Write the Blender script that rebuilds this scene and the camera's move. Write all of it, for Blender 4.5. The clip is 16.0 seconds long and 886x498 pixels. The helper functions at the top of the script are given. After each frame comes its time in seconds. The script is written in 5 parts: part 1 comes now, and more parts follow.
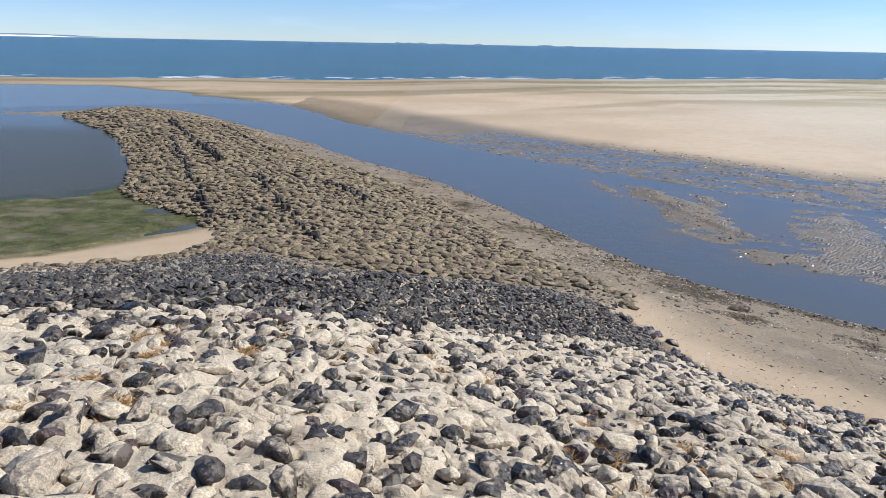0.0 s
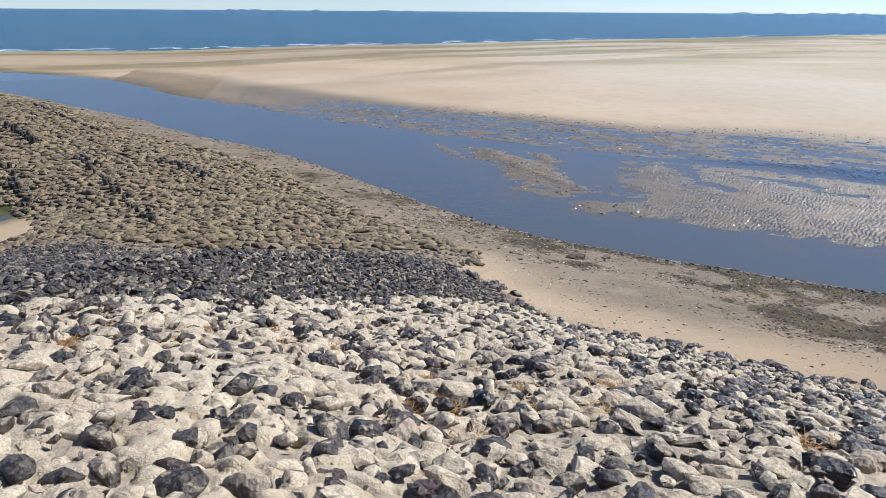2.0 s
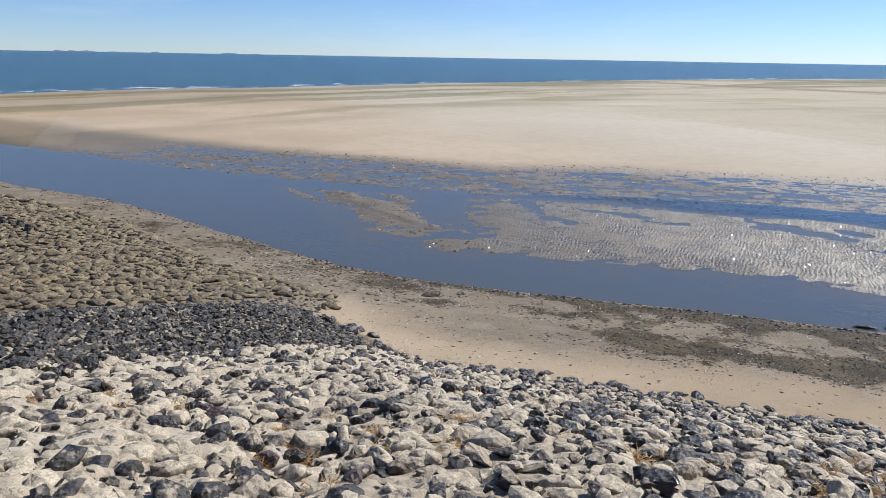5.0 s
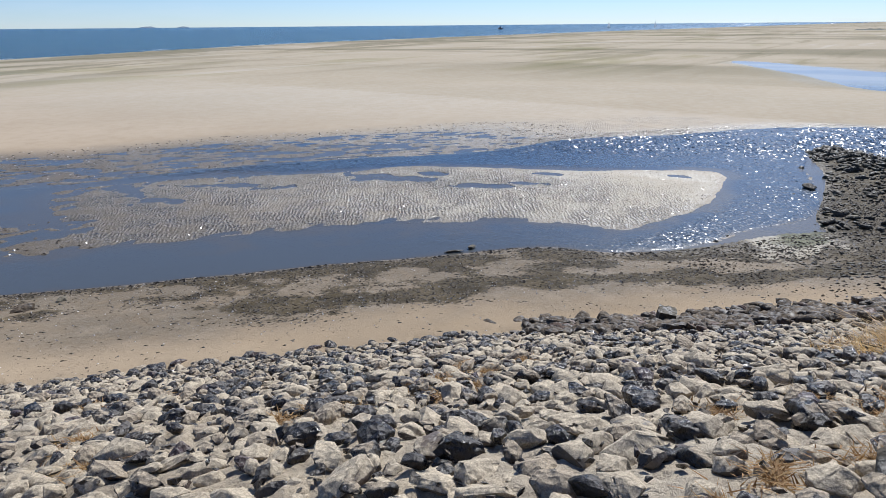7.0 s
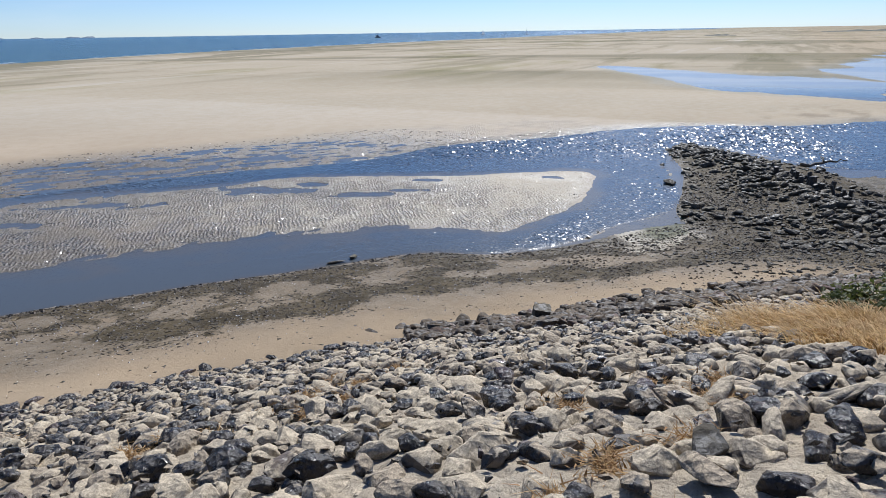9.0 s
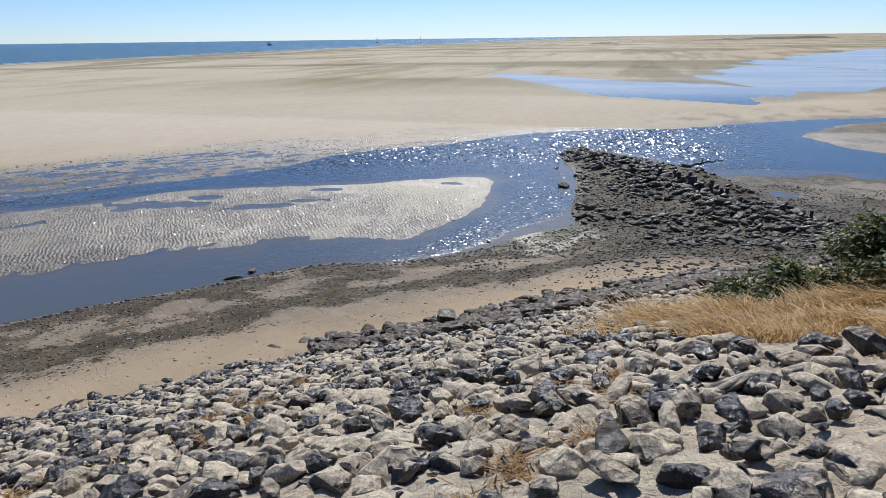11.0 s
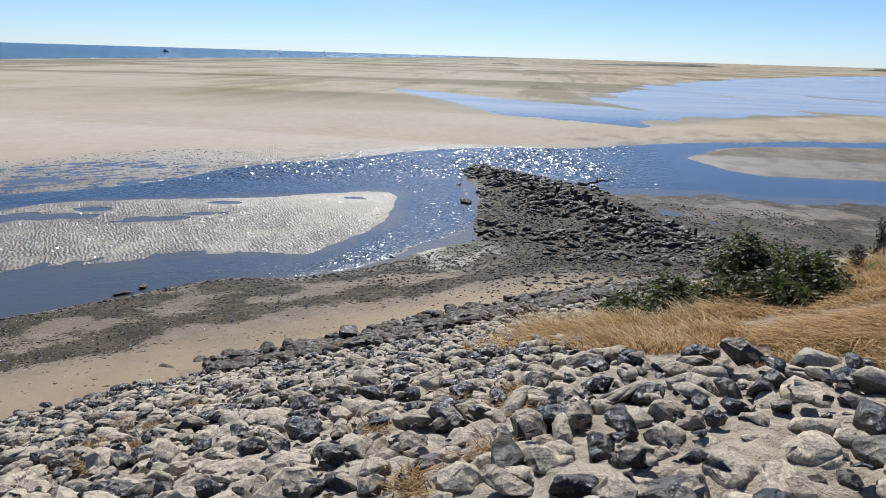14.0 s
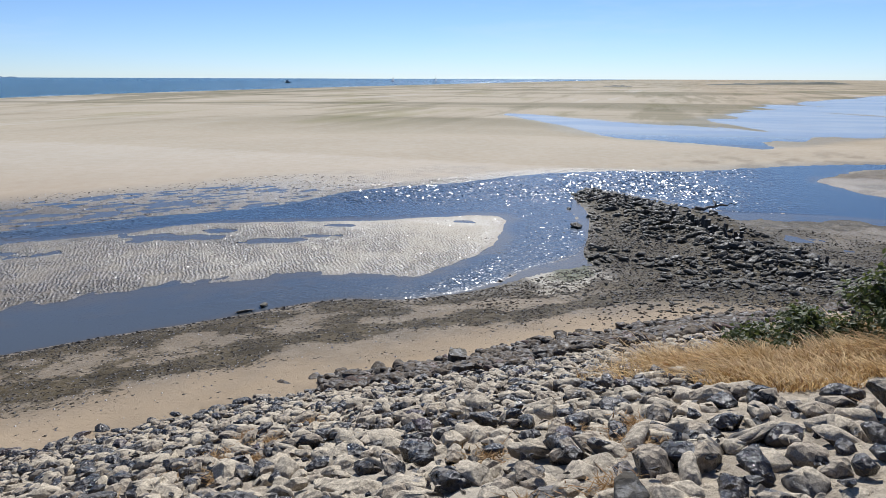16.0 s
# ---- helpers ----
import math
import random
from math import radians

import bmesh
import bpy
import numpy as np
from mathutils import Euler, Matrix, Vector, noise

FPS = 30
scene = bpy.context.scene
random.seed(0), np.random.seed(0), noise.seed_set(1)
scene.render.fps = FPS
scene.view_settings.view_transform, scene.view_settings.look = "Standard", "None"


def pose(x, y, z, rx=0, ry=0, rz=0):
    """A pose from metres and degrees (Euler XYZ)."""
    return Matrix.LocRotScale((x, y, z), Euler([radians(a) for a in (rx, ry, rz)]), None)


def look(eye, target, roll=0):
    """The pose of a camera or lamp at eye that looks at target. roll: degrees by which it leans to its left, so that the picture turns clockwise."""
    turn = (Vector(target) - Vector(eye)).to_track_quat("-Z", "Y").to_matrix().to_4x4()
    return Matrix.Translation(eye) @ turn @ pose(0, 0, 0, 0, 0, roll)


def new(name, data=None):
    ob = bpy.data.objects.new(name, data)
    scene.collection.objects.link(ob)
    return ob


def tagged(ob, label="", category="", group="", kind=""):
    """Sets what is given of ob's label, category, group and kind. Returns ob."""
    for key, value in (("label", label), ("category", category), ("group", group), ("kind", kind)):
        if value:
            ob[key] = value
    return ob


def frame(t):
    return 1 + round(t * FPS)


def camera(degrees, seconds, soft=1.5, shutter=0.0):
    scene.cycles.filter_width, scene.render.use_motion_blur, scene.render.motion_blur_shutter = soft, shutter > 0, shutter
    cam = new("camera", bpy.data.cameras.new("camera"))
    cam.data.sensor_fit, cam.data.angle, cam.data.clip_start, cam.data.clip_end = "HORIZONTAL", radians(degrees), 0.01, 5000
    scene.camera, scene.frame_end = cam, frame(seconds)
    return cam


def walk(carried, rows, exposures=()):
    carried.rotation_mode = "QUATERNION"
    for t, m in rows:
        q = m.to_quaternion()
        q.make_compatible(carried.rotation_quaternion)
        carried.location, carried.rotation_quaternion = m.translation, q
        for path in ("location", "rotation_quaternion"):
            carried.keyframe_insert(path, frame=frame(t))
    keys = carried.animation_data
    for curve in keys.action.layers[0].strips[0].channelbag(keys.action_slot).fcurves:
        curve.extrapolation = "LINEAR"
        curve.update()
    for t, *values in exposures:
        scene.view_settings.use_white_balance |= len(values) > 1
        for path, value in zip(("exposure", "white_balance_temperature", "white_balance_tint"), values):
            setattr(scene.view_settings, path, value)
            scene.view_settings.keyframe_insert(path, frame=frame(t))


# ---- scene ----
cam = camera(64.9, 16.0, soft=0.6)
PATH = [
    (0, (0.468, -0.259, 7.528), (0.426, 1.659, 6.961), 1.1),
    (0.5, (0.571, -0.312, 7.525), (0.717, 1.595, 6.941), 1.1),
    (1, (0.618, -0.325, 7.511), (0.835, 1.56, 6.879), 1.2),
    (1.5, (0.657, -0.332, 7.499), (0.972, 1.537, 6.858), 0.9),
    (2, (0.677, -0.355, 7.507), (1.043, 1.501, 6.859), 0.4),
    (2.5, (0.706, -0.361, 7.494), (1.052, 1.52, 6.908), -1.4),
    (3, (0.717, -0.371, 7.505), (1.132, 1.493, 6.911), -1.4),
    (5.5, (0.794, -0.458, 7.566), (1.753, 1.224, 7.062), 0.3),
    (6, (0.807, -0.469, 7.574), (2.028, 1.023, 7.04), -0.7),
    (6.5, (0.821, -0.491, 7.568), (2.245, 0.8, 7.014), -0.2),
    (7, (0.862, -0.487, 7.536), (2.422, 0.604, 6.922), -0.5),
    (7.5, (0.923, -0.548, 7.522), (2.571, 0.37, 6.859), -1.7),
    (8, (0.97, -0.617, 7.541), (2.65, 0.26, 6.903), -0.3),
    (8.5, (1.001, -0.676, 7.539), (2.692, 0.181, 6.903), -0.8),
    (9, (1.024, -0.716, 7.542), (2.748, 0.105, 6.945), -0.9),
    (9.5, (1.031, -0.737, 7.551), (2.786, 0.007, 6.946), 0.6),
    (10, (1.068, -0.715, 7.542), (2.854, -0.055, 6.929), -0.2),
    (12.5, (1.04, -0.709, 7.588), (2.918, -0.286, 7.044), 1.0),
    (13, (1.058, -0.718, 7.575), (2.95, -0.388, 7.014), 1.5),
    (13.5, (1.045, -0.739, 7.577), (2.949, -0.477, 7.021), 1.6),
    (14, (1.064, -0.739, 7.569), (2.967, -0.441, 7.031), 1.7),
    (14.5, (1.054, -0.72, 7.59), (2.945, -0.315, 7.079), 1.2),
    (15, (1.067, -0.703, 7.584), (2.951, -0.224, 7.111), 0.9),
    (15.5, (1.059, -0.693, 7.59), (2.92, -0.15, 7.1), 0.7),
    (16, (1.072, -0.669, 7.572), (2.918, -0.068, 7.095), 0.2),
]
EXPOSURES = [(0, 0.50, 5950, 10), (3, 0.50, 5950, 10), (5.5, 0.22, 5950, 10), (7, 0.14, 5950, 10), (12.5, 0.13, 5950, 10), (16, 0.14, 5950, 10)]
walk(cam, [(t, look(eye, target, roll)) for t, eye, target, roll in PATH], EXPOSURES)

# ---- light: clear summer sky, high sun over the tidal flats ----
SUN_AZIMUTH, SUN_HEIGHT = 80.0, 42.0  # degrees, clockwise from +y; above the horizon
world = bpy.data.worlds.new("sky")
scene.world = world
world.use_nodes = True
wn = world.node_tree.nodes
sky = wn.new("ShaderNodeTexSky")
sky.sky_type = "NISHITA"
sky.sun_disc = False
sky.sun_elevation, sky.sun_rotation = radians(SUN_HEIGHT), radians(SUN_AZIMUTH)
sky.air_density, sky.dust_density, sky.ozone_density = 0.75, 0.03, 3.0
wn["Background"].inputs["Strength"].default_value = 0.08
clear = wn.new("ShaderNodeMix")  # clean sea air, a little bluer than the model's haze
clear.data_type, clear.blend_type = "RGBA", "MULTIPLY"
clear.inputs[0].default_value, clear.inputs[7].default_value = 1.0, (0.85, 0.94, 1.13, 1)
world.node_tree.links.new(sky.outputs["Color"], clear.inputs[6])
# faint high cirrus
heading, flat, wisp, thin, veil = (wn.new("ShaderNode" + k) for k in ("TexCoord", "Mapping", "TexNoise", "MapRange", "Mix"))
flat.inputs["Scale"].default_value = (1.6, 1.6, 9.0)
wisp.inputs["Scale"].default_value, wisp.inputs["Detail"].default_value, wisp.inputs["Roughness"].default_value = 2.2, 6.0, 0.62
for key, v in (("From Min", 0.53), ("From Max", 0.72), ("To Max", 0.16)):
    thin.inputs[key].default_value = v
veil.data_type = "RGBA"
veil.inputs[7].default_value = (8.5, 9.2, 10.4, 1)
for a, b in ((heading.outputs["Generated"], flat.inputs["Vector"]), (flat.outputs["Vector"], wisp.inputs["Vector"]), (wisp.outputs["Fac"], thin.inputs["Value"]),
             (thin.outputs["Result"], veil.inputs[0]), (clear.outputs[2], veil.inputs[6]), (veil.outputs[2], wn["Background"].inputs["Color"])):
    world.node_tree.links.new(a, b)
sun = new("sun", bpy.data.lights.new("sun", "SUN"))
sun.data.energy, sun.data.angle, sun.data.color = 5.0, radians(0.5), (1.0, 0.95, 0.88)
away = Vector((math.sin(radians(SUN_AZIMUTH)) * math.cos(radians(SUN_HEIGHT)), math.cos(radians(SUN_AZIMUTH)) * math.cos(radians(SUN_HEIGHT)), math.sin(radians(SUN_HEIGHT))))
sun.matrix_world = look(away * 50, (0, 0, 0))

# ---- materials ----
def material(name):
    m = bpy.data.materials.new(name)
    m.use_nodes = True
    return m, m.node_tree.nodes, m.node_tree.links, m.node_tree.nodes["Principled BSDF"]


def where(nodes, links, scale=(1, 1, 1), spin=0.0):
    """World position in metres, stretched."""
    geo, mp = nodes.new("ShaderNodeNewGeometry"), nodes.new("ShaderNodeMapping")
    mp.inputs["Scale"].default_value = scale
    mp.inputs["Rotation"].default_value = (0, 0, radians(spin))
    links.new(geo.outputs["Position"], mp.inputs["Vector"])
    return mp.outputs["Vector"]


def grain(nodes, links, vector, scale, detail=4.0, rough=0.55):
    n = nodes.new("ShaderNodeTexNoise")
    n.inputs["Scale"].default_value, n.inputs["Detail"].default_value, n.inputs["Roughness"].default_value = scale, detail, rough
    links.new(vector, n.inputs["Vector"])
    return n.outputs["Fac"]


def ramp(nodes, links, value, low, high, out_low=0.0, out_high=1.0):
    r = nodes.new("ShaderNodeMapRange")
    r.interpolation_type = "SMOOTHSTEP"
    for key, v in (("From Min", low), ("From Max", high), ("To Min", out_low), ("To Max", out_high)):
        r.inputs[key].default_value = v
    links.new(value, r.inputs["Value"])
    return r.outputs["Result"]


def mix(nodes, links, fac, a, b):
    """Two colours, or outputs, blended by fac."""
    n = nodes.new("ShaderNodeMix")
    n.data_type = "RGBA"
    for key, v in (("Factor", fac), ("A", a), ("B", b)):
        s = next(i for i in n.inputs if i.name == key and i.enabled and (i.type == "RGBA" or key == "Factor"))
        if hasattr(v, "is_linked"):
            links.new(v, s)
        elif key == "Factor":
            s.default_value = v
        else:
            s.default_value = (*v, 1)
    return next(o for o in n.outputs if o.type == "RGBA")


def maths(nodes, links, kind, a, b):
    n = nodes.new("ShaderNodeMath")
    n.operation = kind
    for k, v in ((0, a), (1, b)):
        if hasattr(v, "is_linked"):
            links.new(v, n.inputs[k])
        else:
            n.inputs[k].default_value = v
    return n.outputs[0]


def relief(nodes, links, bsdf, height, distance, strength=1.0, after=None):
    b = nodes.new("ShaderNodeBump")
    b.inputs["Distance"].default_value, b.inputs["Strength"].default_value = distance, strength
    links.new(height, b.inputs["Height"])
    if after:
        links.new(after, b.inputs["Normal"])
    links.new(b.outputs["Normal"], bsdf.inputs["Normal"])
    return b.outputs["Normal"]


def mask(nodes, name):
    a = nodes.new("ShaderNodeAttribute")
    a.attribute_name = name
    return a.outputs["Fac"]


def sand_material():
    m, n, l, p = material("shore_sand")
    v = where(n, l)
    wide, mid, fine = grain(n, l, v, 0.06, 5), grain(n, l, v, 1.1, 6, 0.65), grain(n, l, v, 28, 4, 0.7)
    wet, weed, algae, ripple = mask(n, "wet"), mask(n, "weed"), mask(n, "algae"), mask(n, "ripple")
    dry = mix(n, l, ramp(n, l, wide, 0.35, 0.65), (0.40, 0.30, 0.19), (0.47, 0.365, 0.245))
    dry = mix(n, l, ramp(n, l, mid, 0.42, 0.75, 0, 0.5), dry, (0.36, 0.265, 0.165))
    dry = mix(n, l, ramp(n, l, fine, 0.62, 0.75, 0, 0.5), dry, (0.26, 0.21, 0.16))
    damp = mix(n, l, ramp(n, l, mid, 0.35, 0.7), (0.145, 0.117, 0.082), (0.255, 0.208, 0.148))
    damp = mix(n, l, ramp(n, l, fine, 0.60, 0.72, 0, 0.8), damp, (0.075, 0.07, 0.06))
    wet_here = maths(n, l, "MULTIPLY", wet, ramp(n, l, mid, 0.25, 0.55, 0.6, 1.0))
    colour = mix(n, l, wet_here, dry, damp)
    # pale sand and slab; on the spit the sky's sheen is painted as colour
    colour = mix(n, l, maths(n, l, "MULTIPLY", mask(n, "pale"), ramp(n, l, mid, 0.3, 0.6, 0.9, 0.6)), colour, (0.49, 0.445, 0.345))
    # ripple marks on the bank: pale crests, dark wet troughs
    wave = n.new("ShaderNodeTexWave")
    wave.wave_profile = "SIN"
    for key, val in (("Scale", 1.9), ("Distortion", 11.0), ("Detail", 3.0), ("Detail Scale", 1.1), ("Detail Roughness", 0.6)):
        wave.inputs[key].default_value = val
    l.new(where(n, l, (1, 1, 1), 52), wave.inputs["Vector"])
    patch = ramp(n, l, grain(n, l, v, 0.55, 3), 0.38, 0.58, 0.25, 1.0)
    ripple_here = maths(n, l, "MULTIPLY", ripple, patch)
    trough = ramp(n, l, wave.outputs["Fac"], 0.62, 0.25)
    colour = mix(n, l, maths(n, l, "MULTIPLY", trough, maths(n, l, "MULTIPLY", ripple_here, 0.55)), colour, (0.15, 0.13, 0.105))
    # wide streaks of olive film, damp mud and pale sand far out
    drift, bloom = grain(n, l, where(n, l, (0.010, 0.085, 1), -7), 1.0, 6, 0.62), grain(n, l, where(n, l, (0.016, 0.05, 1), 12), 1.0, 5, 0.6)
    far_out = mask(n, "far")
    colour = mix(n, l, maths(n, l, "MULTIPLY", far_out, ramp(n, l, drift, 0.50, 0.64, 0, 0.65)), colour, (0.245, 0.215, 0.135))
    colour = mix(n, l, maths(n, l, "MULTIPLY", far_out, ramp(n, l, bloom, 0.54, 0.66, 0, 0.55)), colour, (0.30, 0.27, 0.14))
    colour = mix(n, l, maths(n, l, "MULTIPLY", far_out, ramp(n, l, drift, 0.42, 0.30, 0, 0.7)), colour, (0.56, 0.51, 0.42))
    silt = mask(n, "silt")
    colour = mix(n, l, silt, colour, mix(n, l, ramp(n, l, mid, 0.35, 0.65), (0.17, 0.13, 0.085), (0.27, 0.21, 0.14)))
    mud = mask(n, "mud")
    colour = mix(n, l, maths(n, l, "MULTIPLY", mud, ramp(n, l, mid, 0.2, 0.5, 0.6, 1.0)), colour, mix(n, l, ramp(n, l, fine, 0.35, 0.65), (0.045, 0.036, 0.023), (0.185, 0.150, 0.102)))
    # wrack and algae
    speck, clot = grain(n, l, v, 7.5, 6, 0.75), grain(n, l, v, 1.9, 6, 0.7)
    laid = maths(n, l, "ADD", maths(n, l, "ADD", maths(n, l, "MULTIPLY", speck, 0.5), maths(n, l, "MULTIPLY", clot, 0.5)), maths(n, l, "MULTIPLY", weed, 0.26))
    weed_here = maths(n, l, "MULTIPLY", ramp(n, l, laid, 0.595, 0.69), ramp(n, l, weed, 0.02, 0.2))
    weed_tint = mix(n, l, ramp(n, l, mid, 0.3, 0.7), (0.044, 0.034, 0.019), (0.112, 0.086, 0.048))
    colour = mix(n, l, weed_here, colour, weed_tint)
    algae_here = maths(n, l, "MULTIPLY", algae, ramp(n, l, speck, 0.30, 0.55, 0.35, 1.0))
    colour = mix(n, l, algae_here, colour, mix(n, l, ramp(n, l, mid, 0.3, 0.7), (0.028, 0.036, 0.008), (0.085, 0.090, 0.024)))
    l.new(colour, p.inputs["Base Color"])
    rough = maths(n, l, "SUBTRACT", 0.92, maths(n, l, "MULTIPLY", wet_here, ramp(n, l, speck, 0.42, 0.58, 0.10, 0.50)))
    rough = maths(n, l, "SUBTRACT", rough, maths(n, l, "MULTIPLY", ripple_here, ramp(n, l, speck, 0.40, 0.60, 0.05, 0.36)))
    l.new(rough, p.inputs["Roughness"])
    l.new(maths(n, l, "MULTIPLY", mask(n, "sheen"), 0.45), p.inputs["Specular IOR Level"])
    height = maths(n, l, "ADD", maths(n, l, "MULTIPLY", fine, 0.25), speck)
    first = relief(n, l, p, height, 0.05, 0.55)
    relief(n, l, p, maths(n, l, "MULTIPLY", wave.outputs["Fac"], ripple_here), 0.06, 1.0, first)
    return m


def water_material(name, deep, shallow, scale, distance, stretch, spin, rough, spec, silty=None, shoal=False):
    m, n, l, p = material(name)
    v = where(n, l, stretch, spin)
    big, small = grain(n, l, v, scale, 3, 0.6), grain(n, l, v, scale * 5.3, 3, 0.6)
    patch = grain(n, l, where(n, l, (0.012, 0.03, 1)), 1.0, 4)
    tone = mix(n, l, ramp(n, l, patch, 0.35, 0.65), deep, shallow)
    if silty:
        xyz = n.new("ShaderNodeSeparateXYZ")
        l.new(where(n, l), xyz.inputs["Vector"])
        tone = mix(n, l, ramp(n, l, xyz.outputs["X"], 16, 36), silty, tone)
        # far lagoon: sandy bed and pale sky reflection both put into the base colour
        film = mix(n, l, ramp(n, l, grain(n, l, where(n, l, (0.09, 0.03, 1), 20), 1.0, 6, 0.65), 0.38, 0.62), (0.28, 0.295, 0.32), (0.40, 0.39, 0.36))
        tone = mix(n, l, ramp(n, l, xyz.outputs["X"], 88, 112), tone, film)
        # left of the groyne: darker olive base colour, hardly any specular
        lee = maths(n, l, "ADD", xyz.outputs["X"], maths(n, l, "MULTIPLY", xyz.outputs["Y"], 0.56))
        dark_water = maths(n, l, "MULTIPLY", ramp(n, l, lee, 7, 2), ramp(n, l, maths(n, l, "ADD", xyz.outputs["Y"], maths(n, l, "MULTIPLY", patch, 14)), 73, 60))
        tone = mix(n, l, dark_water, tone, (0.058, 0.054, 0.036))
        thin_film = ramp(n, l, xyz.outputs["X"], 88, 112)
        l.new(maths(n, l, "MULTIPLY", ramp(n, l, dark_water, 0, 1, spec, 0.05), ramp(n, l, thin_film, 0, 1, 1.0, 0.28)), p.inputs["Specular IOR Level"])
    if shoal:
        tone = mix(n, l, mask(n, "depth"), mix(n, l, dark_water, (0.090, 0.084, 0.070), (0.040, 0.046, 0.018)), tone)
    l.new(tone, p.inputs["Base Color"])
    p.inputs["Roughness"].default_value, p.inputs["IOR"].default_value = rough, 1.333
    p.inputs["Specular IOR Level"].default_value = spec
    relief(n, l, p, maths(n, l, "ADD", big, maths(n, l, "MULTIPLY", small, 0.3)), distance, 1.0)
    return m


def rock_material(name, dark, pale, coat, coat_amount, gloss, scale=9.0, tint=None, single=True, chip=1.0, top_bias=0.0):
    """Stone with a film of grout, silt or weed; each stone varies. Last number: coat drawn to upward faces, painting in
    lit tops and shaded sides.
    """
    m, n, l, p = material(name)
    v = where(n, l)
    if single:
        rnd = n.new("ShaderNodeObjectInfo").outputs["Random"]
    else:
        rnd = n.new("ShaderNodeNewGeometry").outputs["Random Per Island"]
    mid, fine = grain(n, l, v, scale, 6, 0.62), grain(n, l, v, scale * 7, 4, 0.7)
    colour = mix(n, l, ramp(n, l, mid, 0.3, 0.7), dark, pale)
    if tint:
        colour = mix(n, l, ramp(n, l, rnd, 0.86, 0.95, 0, 0.75), colour, tint)
    colour = mix(n, l, ramp(n, l, rnd, 0.0, 0.7, 0.0, 0.55), colour, tuple(0.45 * c for c in dark))
    patch = grain(n, l, v, scale * 0.45, 5, 0.6)
    other = maths(n, l, "FRACT", maths(n, l, "MULTIPLY", rnd, 7.31), 0.0)
    cover = maths(n, l, "ADD", patch, maths(n, l, "MULTIPLY", maths(n, l, "SUBTRACT", other, 0.5), 0.55))
    # upward faces take more coat; lit tops and shaded sides sit in the colour
    if top_bias:
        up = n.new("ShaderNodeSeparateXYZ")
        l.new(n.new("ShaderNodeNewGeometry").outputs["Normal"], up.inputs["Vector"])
        cover = maths(n, l, "ADD", cover, maths(n, l, "MULTIPLY", maths(n, l, "SUBTRACT", up.outputs["Z"], 0.55), top_bias))
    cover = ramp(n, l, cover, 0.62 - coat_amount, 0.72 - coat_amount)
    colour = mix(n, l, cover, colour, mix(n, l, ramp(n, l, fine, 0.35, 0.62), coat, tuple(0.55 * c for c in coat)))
    colour = mix(n, l, ramp(n, l, fine, 0.66, 0.78, 0, 0.5), colour, tuple(0.35 * c for c in dark))
    l.new(colour, p.inputs["Base Color"])
    polish = ramp(n, l, mid, 0.40, 0.60, gloss * 0.6, min(gloss * 1.9, 0.95))
    shine = mix(n, l, cover, polish, (0.88, 0.88, 0.88))
    l.new(shine, p.inputs["Roughness"])
    chips = n.new("ShaderNodeTexVoronoi")
    chips.inputs["Scale"].default_value, chips.inputs["Randomness"].default_value = scale * 1.6, 1.0
    l.new(v, chips.inputs["Vector"])
    first = relief(n, l, p, chips.outputs["Distance"], 0.03, 0.75 * chip)
    relief(n, l, p, maths(n, l, "ADD", mid, maths(n, l, "MULTIPLY", fine, 0.18)), 0.035, 0.8, first)
    return m


def plain_material(name, a, b, scale=6.0, rough=0.8, bump=0.01, metal=0.0):
    m, n, l, p = material(name)
    v = where(n, l)
    g = grain(n, l, v, scale, 5, 0.65)
    l.new(mix(n, l, ramp(n, l, g, 0.32, 0.68), a, b), p.inputs["Base Color"])
    p.inputs["Roughness"].default_value, p.inputs["Metallic"].default_value = rough, metal
    relief(n, l, p, g, bump, 0.7)
    return m


def island_material(name, a, b, rough=0.8, see_through=0.0):
    """Small pieces, each with its own shade between a and b."""
    m, n, l, p = material(name)
    rnd = n.new("ShaderNodeNewGeometry").outputs["Random Per Island"]
    l.new(mix(n, l, rnd, a, b), p.inputs["Base Color"])
    p.inputs["Roughness"].default_value = rough
    if see_through:
        glow, blend = n.new("ShaderNodeBsdfTranslucent"), n.new("ShaderNodeMixShader")
        l.new(mix(n, l, rnd, a, b), glow.inputs["Color"])
        blend.inputs[0].default_value = see_through
        l.new(p.outputs[0], blend.inputs[1])
        l.new(glow.outputs[0], blend.inputs[2])
        l.new(blend.outputs[0], n["Material Output"].inputs["Surface"])
    return m


